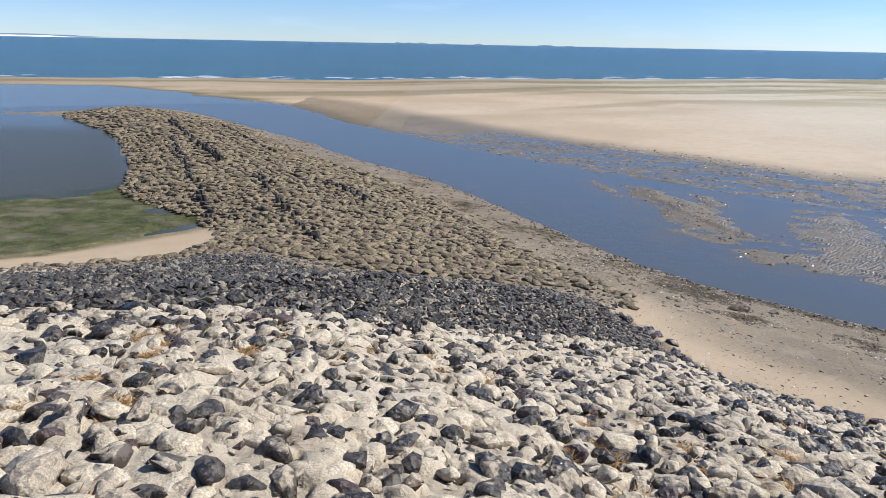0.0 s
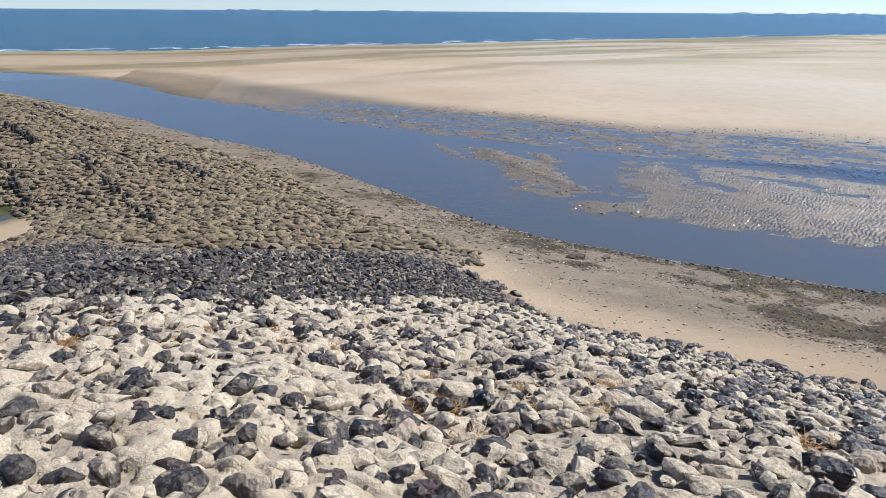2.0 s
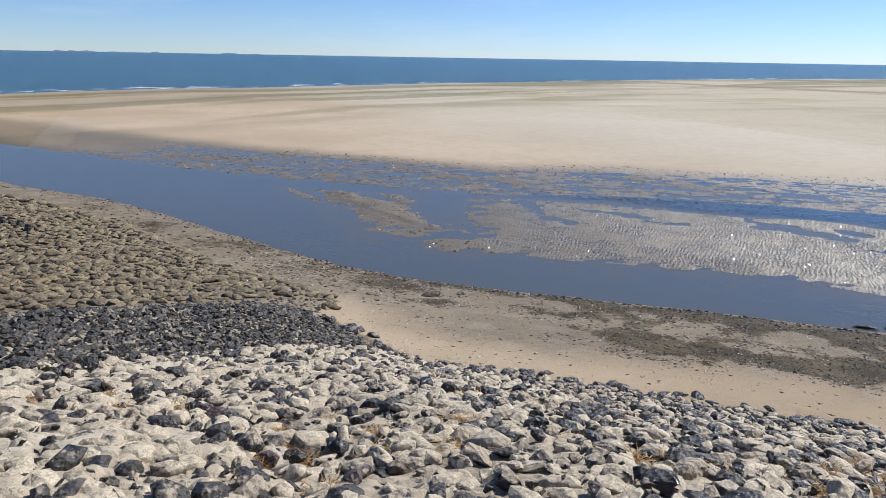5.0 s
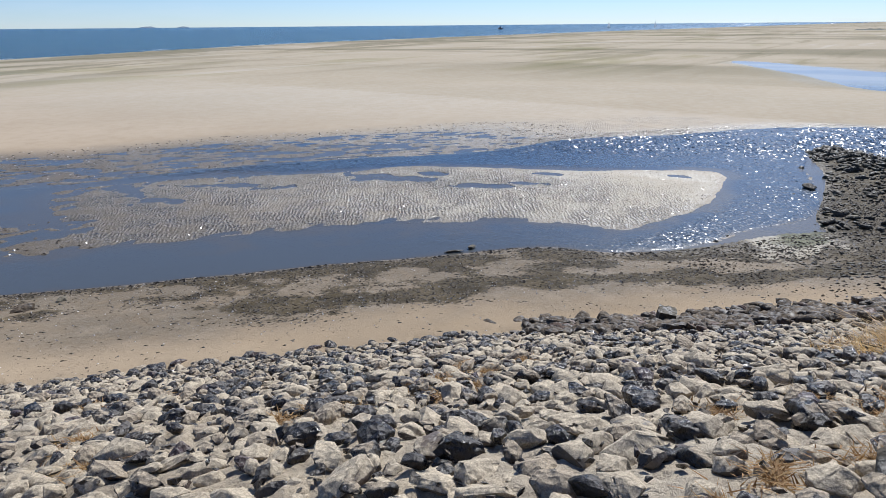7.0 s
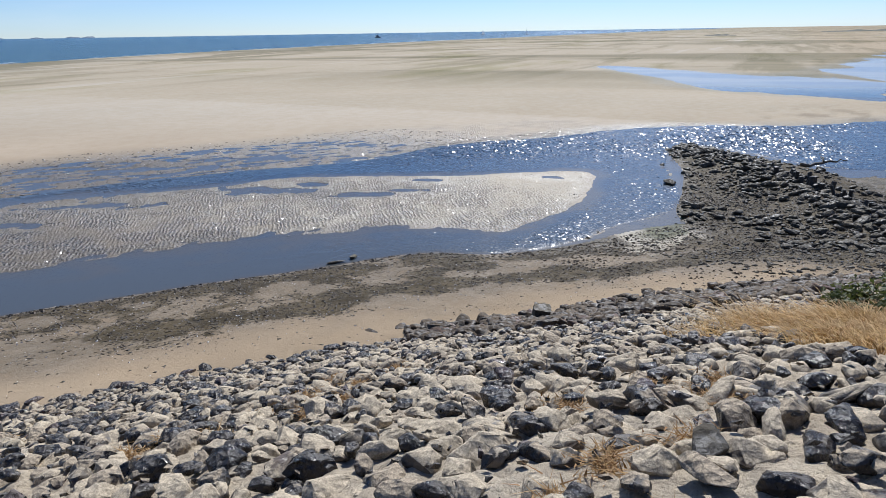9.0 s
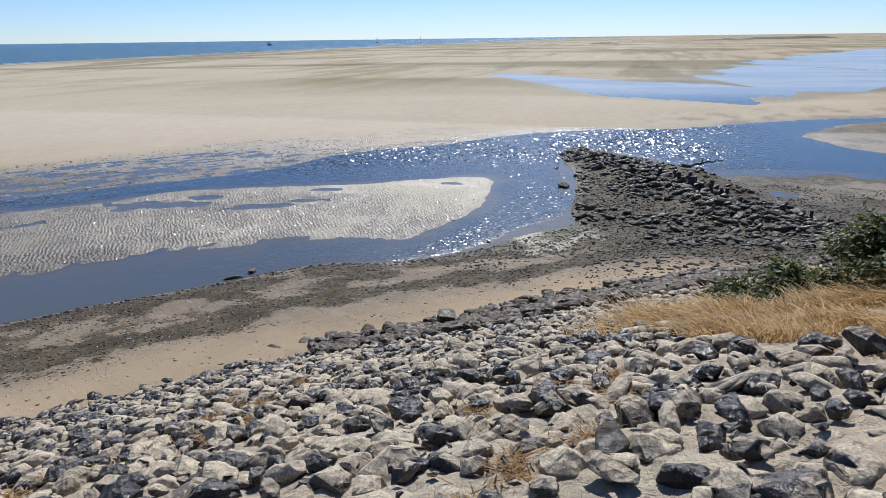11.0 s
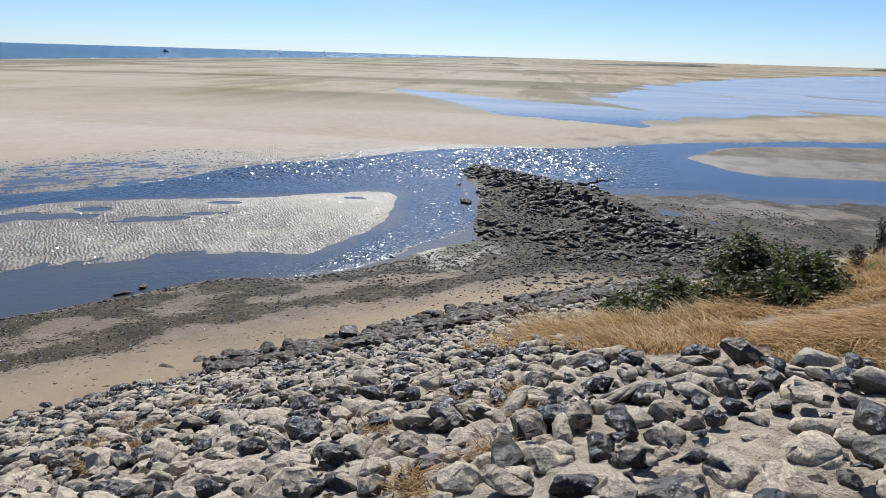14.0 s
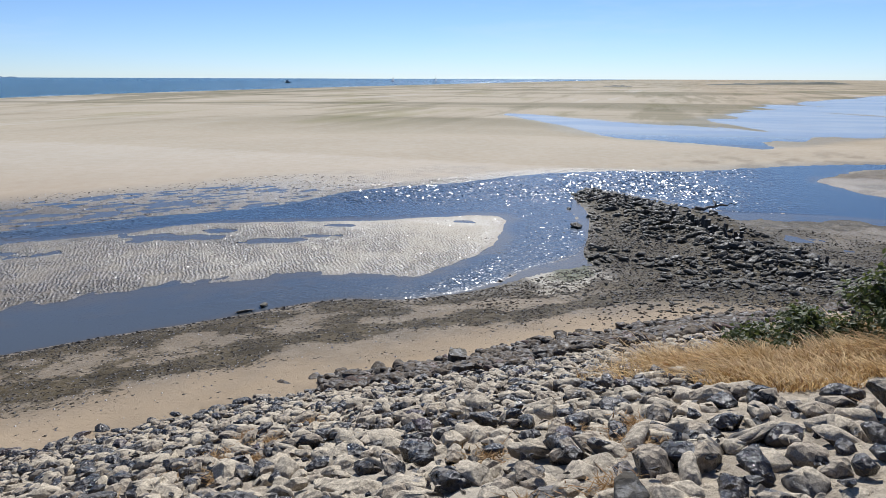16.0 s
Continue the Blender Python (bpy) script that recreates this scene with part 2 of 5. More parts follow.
def grout_material():
    m, n, l, p = material("sandy_grout")
    v = where(n, l)
    wide, mid, fine = grain(n, l, v, 1.3, 5), grain(n, l, v, 9, 6, 0.65), grain(n, l, v, 75, 3, 0.7)
    colour = mix(n, l, ramp(n, l, wide, 0.35, 0.65), (0.51, 0.415, 0.285), (0.59, 0.49, 0.345))
    colour = mix(n, l, ramp(n, l, mid, 0.35, 0.72, 0, 0.55), colour, (0.33, 0.27, 0.195))
    colour = mix(n, l, ramp(n, l, fine, 0.54, 0.68, 0, 0.6), colour, (0.15, 0.12, 0.085))
    dust = ramp(n, l, grain(n, l, v, 0.45, 3), 0.45, 0.65, 0, 0.5)
    colour = mix(n, l, dust, colour, (0.54, 0.475, 0.37))
    # crevices between lumps darkened in the colour as shade; boulder bed darker too
    pit = mask(n, "bed_shade")
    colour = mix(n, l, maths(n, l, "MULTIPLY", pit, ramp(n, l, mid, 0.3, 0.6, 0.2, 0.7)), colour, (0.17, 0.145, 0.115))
    l.new(colour, p.inputs["Base Color"])
    p.inputs["Roughness"].default_value = 0.93
    relief(n, l, p, maths(n, l, "ADD", mid, maths(n, l, "MULTIPLY", fine, 0.3)), 0.06, 1.0)
    return m


SAND, GROUT = sand_material(), grout_material()
SEA = water_material("sea_water", (0.010, 0.058, 0.098), (0.016, 0.082, 0.118), 0.30, 0.9, (1, 1.5, 1), 20, 0.2, 0.10)
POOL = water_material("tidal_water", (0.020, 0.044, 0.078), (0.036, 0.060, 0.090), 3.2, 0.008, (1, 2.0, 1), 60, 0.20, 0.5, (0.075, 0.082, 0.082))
DARK_STONE = ((0.024, 0.019, 0.014), (0.100, 0.081, 0.060), (0.46, 0.375, 0.265), 0.04, 0.28, 13.0, (0.17, 0.105, 0.085))
SANDY_STONE = ((0.070, 0.058, 0.043), (0.230, 0.190, 0.140), (0.58, 0.485, 0.345), 0.36, 0.5, 9.0, (0.26, 0.19, 0.15))
BASALT, BASALT_FAR = (rock_material(name, *DARK_STONE, single, 1.0, 0.25) for name, single in (("basalt", True), ("basalt_far", False)))
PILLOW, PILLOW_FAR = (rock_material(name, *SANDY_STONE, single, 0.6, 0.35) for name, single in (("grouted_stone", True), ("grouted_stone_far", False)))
RUBBLE = rock_material("black_rubble", (0.036, 0.031, 0.025), (0.120, 0.102, 0.082), (0.31, 0.26, 0.19), 0.01, 0.6, 12.0)
RUBBLE_FAR = rock_material("black_rubble_far", (0.036, 0.031, 0.025), (0.120, 0.102, 0.082), (0.31, 0.26, 0.19), 0.01, 0.6, 12.0, None, False)
COBBLE = rock_material("silty_cobble", (0.145, 0.107, 0.056), (0.245, 0.184, 0.098), (0.30, 0.232, 0.130), 0.05, 0.75, 7.0, (0.20, 0.13, 0.085))
COBBLE_FAR = rock_material("silty_cobble_far", (0.145, 0.107, 0.056), (0.245, 0.184, 0.098), (0.30, 0.232, 0.130), 0.05, 0.75, 7.0, (0.20, 0.13, 0.085), False)
WEEDY = rock_material("weedy_rock", (0.042, 0.034, 0.021), (0.120, 0.098, 0.064), (0.18, 0.155, 0.105), -0.04, 0.85, 8.0)
WEEDY_FAR = rock_material("weedy_rock_far", (0.042, 0.034, 0.021), (0.120, 0.098, 0.064), (0.18, 0.155, 0.105), -0.04, 0.85, 8.0, None, False)
BOULDER = rock_material("brown_boulder", (0.050, 0.034, 0.019), (0.115, 0.080, 0.046), (0.17, 0.125, 0.078), -0.05, 0.9, 7.0, (0.24, 0.13, 0.10))
BOULDER_FAR = rock_material("brown_boulder_far", (0.050, 0.034, 0.019), (0.115, 0.080, 0.046), (0.17, 0.125, 0.078), -0.05, 0.9, 7.0, (0.24, 0.13, 0.10), False)
TIMBER = plain_material("wet_timber", (0.018, 0.016, 0.013), (0.05, 0.042, 0.032), 14, 0.6, 0.02)
DRIFTWOOD = plain_material("driftwood", (0.07, 0.058, 0.045), (0.15, 0.13, 0.10), 12, 0.8, 0.01)
WRACK = island_material("dry_wrack", (0.018, 0.014, 0.009), (0.10, 0.072, 0.042), 0.75)
LITTER = island_material("beach_litter", (0.05, 0.036, 0.022), (0.26, 0.19, 0.12), 0.8)
SHELL = island_material("shell_bits", (0.50, 0.46, 0.40), (0.82, 0.80, 0.76), 0.45)
STRAW = island_material("dry_grass", (0.27, 0.145, 0.042), (0.80, 0.58, 0.27), 0.7, 0.4)
TUFT = island_material("withered_tuft", (0.26, 0.135, 0.045), (0.48, 0.32, 0.14), 0.8, 0.3)
LEAF = island_material("rose_leaf", (0.042, 0.062, 0.013), (0.15, 0.165, 0.05), 0.6, 0.4)
TWIG = plain_material("rose_twig", (0.07, 0.045, 0.03), (0.13, 0.09, 0.06), 30, 0.8, 0.003)
PETAL = plain_material("rose_petal", (0.55, 0.03, 0.10), (0.70, 0.08, 0.18), 20, 0.5, 0.002)
DOCK = island_material("dock_seed", (0.02, 0.012, 0.009), (0.06, 0.035, 0.022), 0.8)
WAVELET = water_material("wavelet", (0.020, 0.044, 0.078), (0.036, 0.060, 0.090), 3.2, 0.004, (1, 2.0, 1), 60, 0.24, 0.5, (0.075, 0.082, 0.082), True)
WET_FILM, _n, _l, _p = material("wet_film")
_p.inputs["Base Color"].default_value, _p.inputs["Roughness"].default_value, _p.inputs["IOR"].default_value = (0.30, 0.27, 0.22, 1), 0.24, 1.333
FOAM = plain_material("sea_foam", (0.50, 0.54, 0.58), (0.66, 0.69, 0.72), 3, 0.6, 0.02)
MARSH = plain_material("far_marsh", (0.05, 0.055, 0.035), (0.10, 0.10, 0.06), 0.05, 0.9, 0.2)
FAR_LAND = plain_material("far_land", (0.10, 0.15, 0.21), (0.14, 0.19, 0.25), 0.01, 0.9, 0.5)
FAR_DUNE = plain_material("far_dune", (0.62, 0.60, 0.56), (0.74, 0.72, 0.68), 0.01, 0.9, 0.5)
HULL = plain_material("dark_hull", (0.03, 0.035, 0.045), (0.05, 0.055, 0.065), 1, 0.5, 0.005)
CABIN = plain_material("grey_cabin", (0.12, 0.14, 0.17), (0.18, 0.20, 0.23), 1, 0.5, 0.005)
SAIL = island_material("sailcloth", (0.75, 0.77, 0.80), (0.85, 0.86, 0.88), 0.7, 0.5)

# ---- plan of the shore: lines in metres, z = 0 is the water ----
def smooth_line(points, closed=False, steps=5):
    """A Catmull-Rom line through the plan's corner points."""
    p = np.array(points, float)
    n = len(p)
    out = []
    for i in range(n if closed else n - 1):
        a, b = p[(i - 1) % n if closed else max(i - 1, 0)], p[i]
        c, d = p[(i + 1) % n], p[(i + 2) % n if closed else min(i + 2, n - 1)]
        for k in range(steps):
            t = k / steps
            out.append(0.5 * (2 * b + (c - a) * t + (2 * a - 5 * b + 4 * c - d) * t**2 + (3 * b - a - 3 * c + d) * t**3))
    if not closed:
        out.append(p[-1])
    return np.array(out)


def neighbourhoods(x, y):
    """Numbers of the points, some hundred neighbours at a time."""
    if len(x) < 600:
        yield np.arange(len(x))
        return
    u = (40 * (np.arctan2(x - 0.8, y + 0.5) + 3.2)).astype(int)
    v = (29 * np.log1p(np.hypot(x - 0.8, y + 0.5))).astype(int)
    key = np.zeros(len(x), int)
    for bit in range(9):
        key |= ((u >> bit) & 1) << (2 * bit) | ((v >> bit) & 1) << (2 * bit + 1)
    order = np.argsort(key, kind="stable")
    for i in range(0, len(order), 512):
        yield order[i : i + 512]


def line_distance(x, y, line, closed=False):
    shape, x, y = np.shape(x), np.ravel(x), np.ravel(y)
    best = np.empty(len(x))
    a = np.asarray(line, float) if closed else np.asarray(line[:-1], float)
    way = (np.roll(line, -1, 0) if closed else line[1:]) - a
    long = np.maximum((way**2).sum(1), 1e-9)

    def apart(px, py, pick):
        dx, dy = px[None] - a[pick, :1], py[None] - a[pick, 1:]
        t = np.clip((dx * way[pick, :1] + dy * way[pick, 1:]) / long[pick, None], 0, 1)
        return (dx - t * way[pick, :1]) ** 2 + (dy - t * way[pick, 1:]) ** 2

    everything = np.arange(len(a))
    for k in neighbourhoods(x, y):
        px, py = x[k], y[k]
        cx, cy = np.array([px.mean()]), np.array([py.mean()])
        far = np.sqrt(apart(cx, cy, everything)[:, 0])
        reach = np.sqrt(((px - cx) ** 2 + (py - cy) ** 2).max())
        best[k] = apart(px, py, everything[far <= far.min() + 2 * reach + 1e-6]).min(0)
    return np.sqrt(best).reshape(shape)


def within_line(x, y, line):
    shape, x, y = np.shape(x), np.ravel(x), np.ravel(y)
    odd = np.zeros(len(x), bool)
    a, b = np.asarray(line, float), np.roll(line, -1, 0)
    low, high, right = np.minimum(a[:, 1], b[:, 1]), np.maximum(a[:, 1], b[:, 1]), np.maximum(a[:, 0], b[:, 0])
    for k in neighbourhoods(x, y):
        px, py = x[k], y[k]
        inside = np.zeros(len(k), bool)
        for q in np.nonzero((high > py.min()) & (low <= py.max()) & (right >= px.min()) & (low < high))[0]:
            (ax, ay), (bx, by) = a[q], b[q]
            inside ^= ((ay > py) != (by > py)) & (px < (bx - ax) * (py - ay) / (by - ay) + ax)
        odd[k] = inside
    return odd.reshape(shape)


def signed(x, y, line):
    """Distance to a closed line, positive inside."""
    return np.where(within_line(x, y, line), 1, -1) * line_distance(x, y, line, True)


def lattice(i, j, seed):
    h = (i.astype(np.int64) * 374761393 + j.astype(np.int64) * 668265263 + seed * 974634777) & 0x7FFFFFFF
    h = ((h ^ (h >> 13)) * 1274126177) & 0x7FFFFFFF
    return ((h ^ (h >> 16)) & 0xFFFF) / 65535.0


def value_noise(x, y, seed=0):
    """Smooth noise, 0 to 1, with cells one unit wide."""
    i, j = np.floor(x), np.floor(y)
    u, v = x - i, y - j
    u, v = u * u * (3 - 2 * u), v * v * (3 - 2 * v)
    a, b = lattice(i, j, seed), lattice(i + 1, j, seed)
    c, d = lattice(i, j + 1, seed), lattice(i + 1, j + 1, seed)
    return (a * (1 - u) + b * u) * (1 - v) + (c * (1 - u) + d * u) * v


def fractal(x, y, seed=0, octaves=4):
    total, amount, size = 0.0, 0.5, 1.0
    for k in range(octaves):
        total = total + amount * (value_noise(x * size + 17.3 * k, y * size - 9.1 * k, seed + k) - 0.5)
        amount, size = amount * 0.5, size * 2.03
    return total


def step(x, a, b):
    t = np.clip((x - a) / (b - a), 0, 1)
    return t * t * (3 - 2 * t)


NEAR_BANK = [(-47, 70), (-38.5, 74), (-33, 77), (-28.2, 74.5), (-18, 62.3), (-11, 53), (-6, 45.6), (-1.2, 39.2), (2.3, 33),
             (5, 27.5), (7.2, 23.7), (9.7, 20.8), (13.4, 17.7), (16.5, 15.2), (19.6, 12.4), (22.1, 10.3), (23.2, 7.6),
             (25.5, 5.4), (28.2, 4.5), (31, 3), (35.5, 3.1), (42, 4.6), (47.5, 5.2), (50, 3.6), (47.5, 0), (44.6, -3.7),
             (45, -8.3), (44.6, -12.8), (44.9, -16.4), (46, -40), (60, -110)]
FAR_BANK = [(200, -130), (112, -90), (85, -45), (76.5, -24), (70, -12), (62.5, -2), (58.8, 7.3), (50.2, 14.6), (44, 19.6),
            (37, 22.3), (31.5, 27.2), (24, 32.2), (17.3, 35.2), (12.5, 40), (7, 44.8), (3.5, 49), (-4, 58.3), (-12, 70),
            (-22, 85.5), (-42, 100), (-55, 111), (-72, 110), (-200, 105)]
LEFT_SHORE = [(-200, 20), (-60, 18.5), (-24, 20), (-15.7, 22.8), (-12.8, 25.3), (-10.5, 27.6), (-12.1, 29.6), (-16.4, 33.4),
              (-19.7, 41.5), (-27.8, 55.5), (-37.9, 67)]
SPIT = [(38.1, 7.9), (33.3, 6.9), (29.2, 7.1), (25.7, 8.6), (25.3, 11), (23, 14.6), (20.2, 17.8), (17.2, 20.3), (14.2, 22.6),
        (13.0, 25), (14.5, 28.8), (16.2, 32.8), (18.6, 33), (22.3, 30.4), (25.6, 27.4), (28.6, 25.1), (31, 23.4), (33, 20),
        (35.8, 13.8), (38.2, 9.9)]
BARS = ([(8.3, 40.1), (8.8, 39.1), (9.05, 36.8), (9.0, 35.0), (8.5, 35.4), (8.3, 37.5)],
        [(9.9, 38.4), (11.0, 37.5), (12.1, 34.3), (12.75, 30.8), (12.75, 28.0), (12.1, 28.2), (11.3, 30.6), (10.5, 34.2)],
        [(12.5, 36.5), (13.6, 35.9), (13.7, 33.3), (12.9, 33.7)])
SHOAL = [(9.6, 38.4), (9.3, 35.5), (9.2, 32.6), (9.2, 29.5), (9.3, 27.2), (10, 25.7), (11.6, 24.4), (13.3, 23.3), (14.6, 23.5), (15.5, 26), (15.2, 28.6),
         (13.8, 28.2), (13, 29.8), (13.3, 32.2), (12.9, 34.2), (12.2, 36.6), (11, 38.2)]
RIGHT_ISLE = [(61.3, -12), (68.5, -16.5), (72.7, -25.5), (76, -45), (56, -45), (52.6, -19), (52.4, -14.8), (56.8, -12.4)]
RIGHT_LAGOON = [(150, 33), (122, 20), (103, 11.4), (92, 0), (90.5, -11.6), (104, -22.5), (117, -37), (135, -62), (200, -130), (420, -290),
                (660, -270), (430, -120), (330, -70), (244, -34), (161, -10), (131, 0.4), (139, 16)]
POOLS = ((14.4, 31.4, 2.7, 0.8, 62), (19.2, 30.3, 1.7, 0.55, 75), (22.7, 27.4, 1.1, 0.4, -60), (28.3, 22.4, 2.6, 0.6, -76), (30.3, 20.9, 0.6, 0.35, -80),
         (29.5, 17.2, 1.3, 0.5, -65), (33.6, 15.7, 0.8, 0.35, -80), (36.5, 9.4, 0.7, 0.28, -82), (31.0, 15.6, 0.8, 0.3, -70))
ALGAE = [(-15.4, 22.4), (-14.3, 24.0), (-13.0, 25.1), (-10.8, 27.5), (-11.1, 29.1), (-15.1, 32.1), (-17.1, 35.3), (-17.6, 34.6), (-19.0, 32.3), (-20.9, 30.9),
         (-24.5, 28.8), (-40, 24), (-40, 19.5), (-24, 20.2)]
GROYNE_RIDGE = [(49.5, 4.6), (46.4, 4.0), (42.4, 1.0), (36.6, -2.2), (32.3, -4.6), (29.3, -6.7), (27.3, -8.2)]
SEA_EDGE = [(-5000, -300), (-900, 20), (-300, 95), (-86, 131), (-48, 142), (-25, 143), (0, 160), (23, 166), (60, 183), (123, 206),
            (230, 238), (385, 254), (560, 262), (900, 270), (1800, 280), (5600, 300)]
TOE = [(-60, 15.4), (-24, 16.4), (-12.5, 17.6), (-8.8, 18.5), (-6, 20.0), (-2.9, 18.4), (0.3, 17.9), (3.2, 17.2), (4.4, 16), (5.5, 13),
       (6.3, 12.1), (8, 10.7), (10.1, 8.8), (12.6, 6.5), (14.7, 4.0), (17.3, 1.4), (19.7, -1.6), (21.2, -4), (24, -12), (26, -40),
       (0, -60), (-60, -60)]
LEFT_GROYNE = [(-12.5, 19), (-8.5, 20.5), (-8.6, 24.5), (-9.8, 27), (-12.1, 29.8), (-16.4, 33.6), (-19.7, 41.5), (-27.8, 55.5),
               (-38.2, 67.5), (-38, 72.5), (-34.6, 76), (-28, 72), (-19.6, 62.6), (-10.6, 48.0), (-4.6, 39.4), (-1.0, 33.4),
               (1.2, 28.2), (2.8, 24.2), (4.0, 21.4), (5.2, 18.4), (4.6, 16.4), (0, 17)]
RIGHT_GROYNE = [(46.8, 5.1), (50, 4.4), (47, 0.6), (43.4, -3.4), (39.5, -5.2), (35, -6.3), (31.5, -10), (28, -13.5), (25.5, -9.5),
                (24.5, -5.5), (25.6, -2.3), (28, 0.8), (31, 2.6), (36, 3.0), (41, 3.6)]
near_bank, far_bank, left_shore = smooth_line(NEAR_BANK), smooth_line(FAR_BANK), smooth_line(LEFT_SHORE)
channel = np.concatenate([near_bank, far_bank])
left_water = np.concatenate([left_shore, [(-47, 70)], [(-47, 78), (-33, 85), (-38, 99)], far_bank[-12:]])
spit, right_isle = smooth_line(SPIT, True, 4), smooth_line(RIGHT_ISLE, True, 4)
bars = [smooth_line(b, True, 4) for b in BARS]
shoal_line, algae_line, groyne_ridge = smooth_line(SHOAL, True, 3), smooth_line(ALGAE, True, 3), smooth_line(GROYNE_RIDGE)
right_lagoon = smooth_line(RIGHT_LAGOON, True, 4)
sea_edge = smooth_line(SEA_EDGE, False, 4)
sea_zone = np.concatenate([sea_edge, [(5600, 6000), (-5600, 6000), (-5600, -300)]])
toe = smooth_line(TOE, True, 4)
left_groyne, right_groyne = smooth_line(LEFT_GROYNE, True, 4), smooth_line(RIGHT_GROYNE, True, 4)
near_land = np.concatenate([left_shore, near_bank, [(60, -300), (-300, -300), (-300, 20)]])
BAND_TOP = [(-30, 7.4), (-12, 6.6), (-6.5, 6.4), (-4.4, 6.6), (-2.8, 7.15), (-1.0, 7.9), (0, 8.95), (1.3, 10.3), (3, 11.7), (5.1, 13.1)]
band_top = smooth_line(BAND_TOP)
band_zone = np.concatenate([band_top, [(4.4, 16), (5, 18), (0.3, 18.6), (-2.9, 19.2), (-6, 21), (-8.8, 19.8), (-12.5, 19), (-30, 18)]])


def slope_height(x, y):
    """The revetment: from 1.2 m at its toe up to the rounded crest."""
    d = signed(x, y, toe)
    steep = 0.30 + 0.065 * step(x, -5, -0.5) + 0.05 * step(x, 1.5, 4)
    rise = 1.2 + steep * d
    crest = 6.15
    return d, np.where(rise > crest - 6, crest - np.log1p(np.exp(np.clip(2.6 * (crest - rise), -30, 30))) / 2.6, rise)


def shore(x, y):
    """Height of sand, mud and sea bed, and how wet, weedy and green the surface is."""
    reach = np.hypot(x, y)
    wobble = np.clip(reach / 45, 0.25, 4)
    px = x + wobble * (1.1 * fractal(x / 5, y / 5, 3) + 0.5 * fractal(x / 1.3, y / 1.3, 4, 3))
    py = y + wobble * (1.1 * fractal(x / 5, y / 5, 7) + 0.5 * fractal(x / 1.3, y / 1.3, 8, 3))
    s = -signed(px, py, channel)
    s = np.minimum(s, -signed(px, py, left_water))
    s = np.where((reach > 80) & (reach < 900), np.minimum(s, -signed(px, py, right_lagoon)), s)
    s_sea = -signed(px, py, sea_zone)
    lagoon = signed(px, py, right_lagoon)
    isles = signed(px, py, spit)
    low = (0.25 + 0.75 * (1 - step(x, 17, 33))) * (isles > 0)
    shoal = signed(px, py, shoal_line)
    low = np.where((shoal > 0) & (isles <= 0), 1.0, low)
    isles = np.maximum(isles, shoal)
    for bar in bars:
        ridge_d = signed(px, py, bar)
        low = low * (1 - step(ridge_d, -0.1, 0.35))
        isles = np.maximum(isles, ridge_d)
    rough = 2.0 * fractal(x / 1.0, y / 1.0, 45, 5)
    for cx, cy, a, b, turn in POOLS:
        c, w = math.cos(math.radians(turn)), math.sin(math.radians(turn))
        u, v = (px - cx) * c + (py - cy) * w, -(px - cx) * w + (py - cy) * c
        isles = np.minimum(isles, (np.hypot(u / a, v / b) - 1) * b + rough * b)
    isles = np.maximum(isles, signed(px, py, right_isle))
    near = within_line(x, y, near_land)
    far_d = line_distance(px, py, far_bank)
    # flats beyond the channel, rising a little from the water
    flat = 0.5 * (1 - np.exp(-np.maximum(np.minimum(s, s_sea), 0) / 25)) + 0.05 * fractal(x / 18, y / 18, 11)
    grey = (1 - step(s, 8.5, 12.5 + 2 * fractal(x / 4, y / 4, 9))) * step(x, -14, 6) * (1 - step(x, 42, 55)) * (~near)
    puddle = 0.008 + 0.035 * fractal(x / 3.2, (y + 0.6 * x) / 1.1, 21, 4) + 0.10 * fractal(x / 0.75, (y + 0.6 * x) / 0.45, 23, 3)
    flat = np.maximum(flat, 0.01) * (1 - grey) + puddle * grey
    d = -signed(x, y, toe)
    sn = np.maximum(s, 0)
    beach = 1.2 * (sn / (sn + np.maximum(d, 0.01))) ** (1 + 1.3 * step(x, 21, 30)) + 0.03 * fractal(x / 2, y / 2, 31) * step(sn, 0, 2)
    z = np.where(near, beach, np.where(s > 0, flat, -np.minimum(0.05 + 0.12 * np.abs(s), 0.6)))
    z = np.where(near & (s <= 0), -np.minimum(0.12 * np.abs(s), 0.5), z)
    on_isle = isles > 0
    z = np.where((s <= 0) & on_isle, (np.minimum(0.09 * isles, 0.10) + 0.035 * fractal(x / 3, y / 1.5, 41) * step(isles, 0, 1)) * (1 - low) + (0.033 + 0.11 * fractal((x - y) / 4.2, (y + x) / 1.5, 43, 6) - 0.035 * (1 - step(isles, 0, 2.0)) + 0.01 * step(x, 13, 20)) * low + 0.10 * fractal(x / 0.9, y / 0.5, 49, 4) * (1 - step(isles, 0.6, 3.0)) * (1 - 0.85 * step(x, 22, 29)), z)
    z = np.where((s <= 0) & ~on_isle & (isles > -2.5), np.maximum(z, (0.06 - 0.03 * step(x, 10, 16) + 0.05 * step(x, 20, 30)) * isles), z)
    mudflat = near & (s > 0) & (x > 30) & (y < 3)
    z = np.where(mudflat, np.minimum(z, 0.03 + 0.16 * fractal((x + y) / 5, (y - x) / 3, 47, 5) + 0.10 * step(-y, 8, 40)), z)
    # a film of water comes and goes on the far flats
    film = (lagoon > -6) & ~near
    shallow = 0.03 - 0.07 * step(lagoon, -6, 9) + 0.17 * fractal((x + 0.5 * y) / 55, (y - 0.5 * x) / 9, 51, 6)
    z = np.where(film, np.where(lagoon < -1, np.minimum(z, shallow + 0.02 * step(-lagoon, 1, 6)), shallow), z)
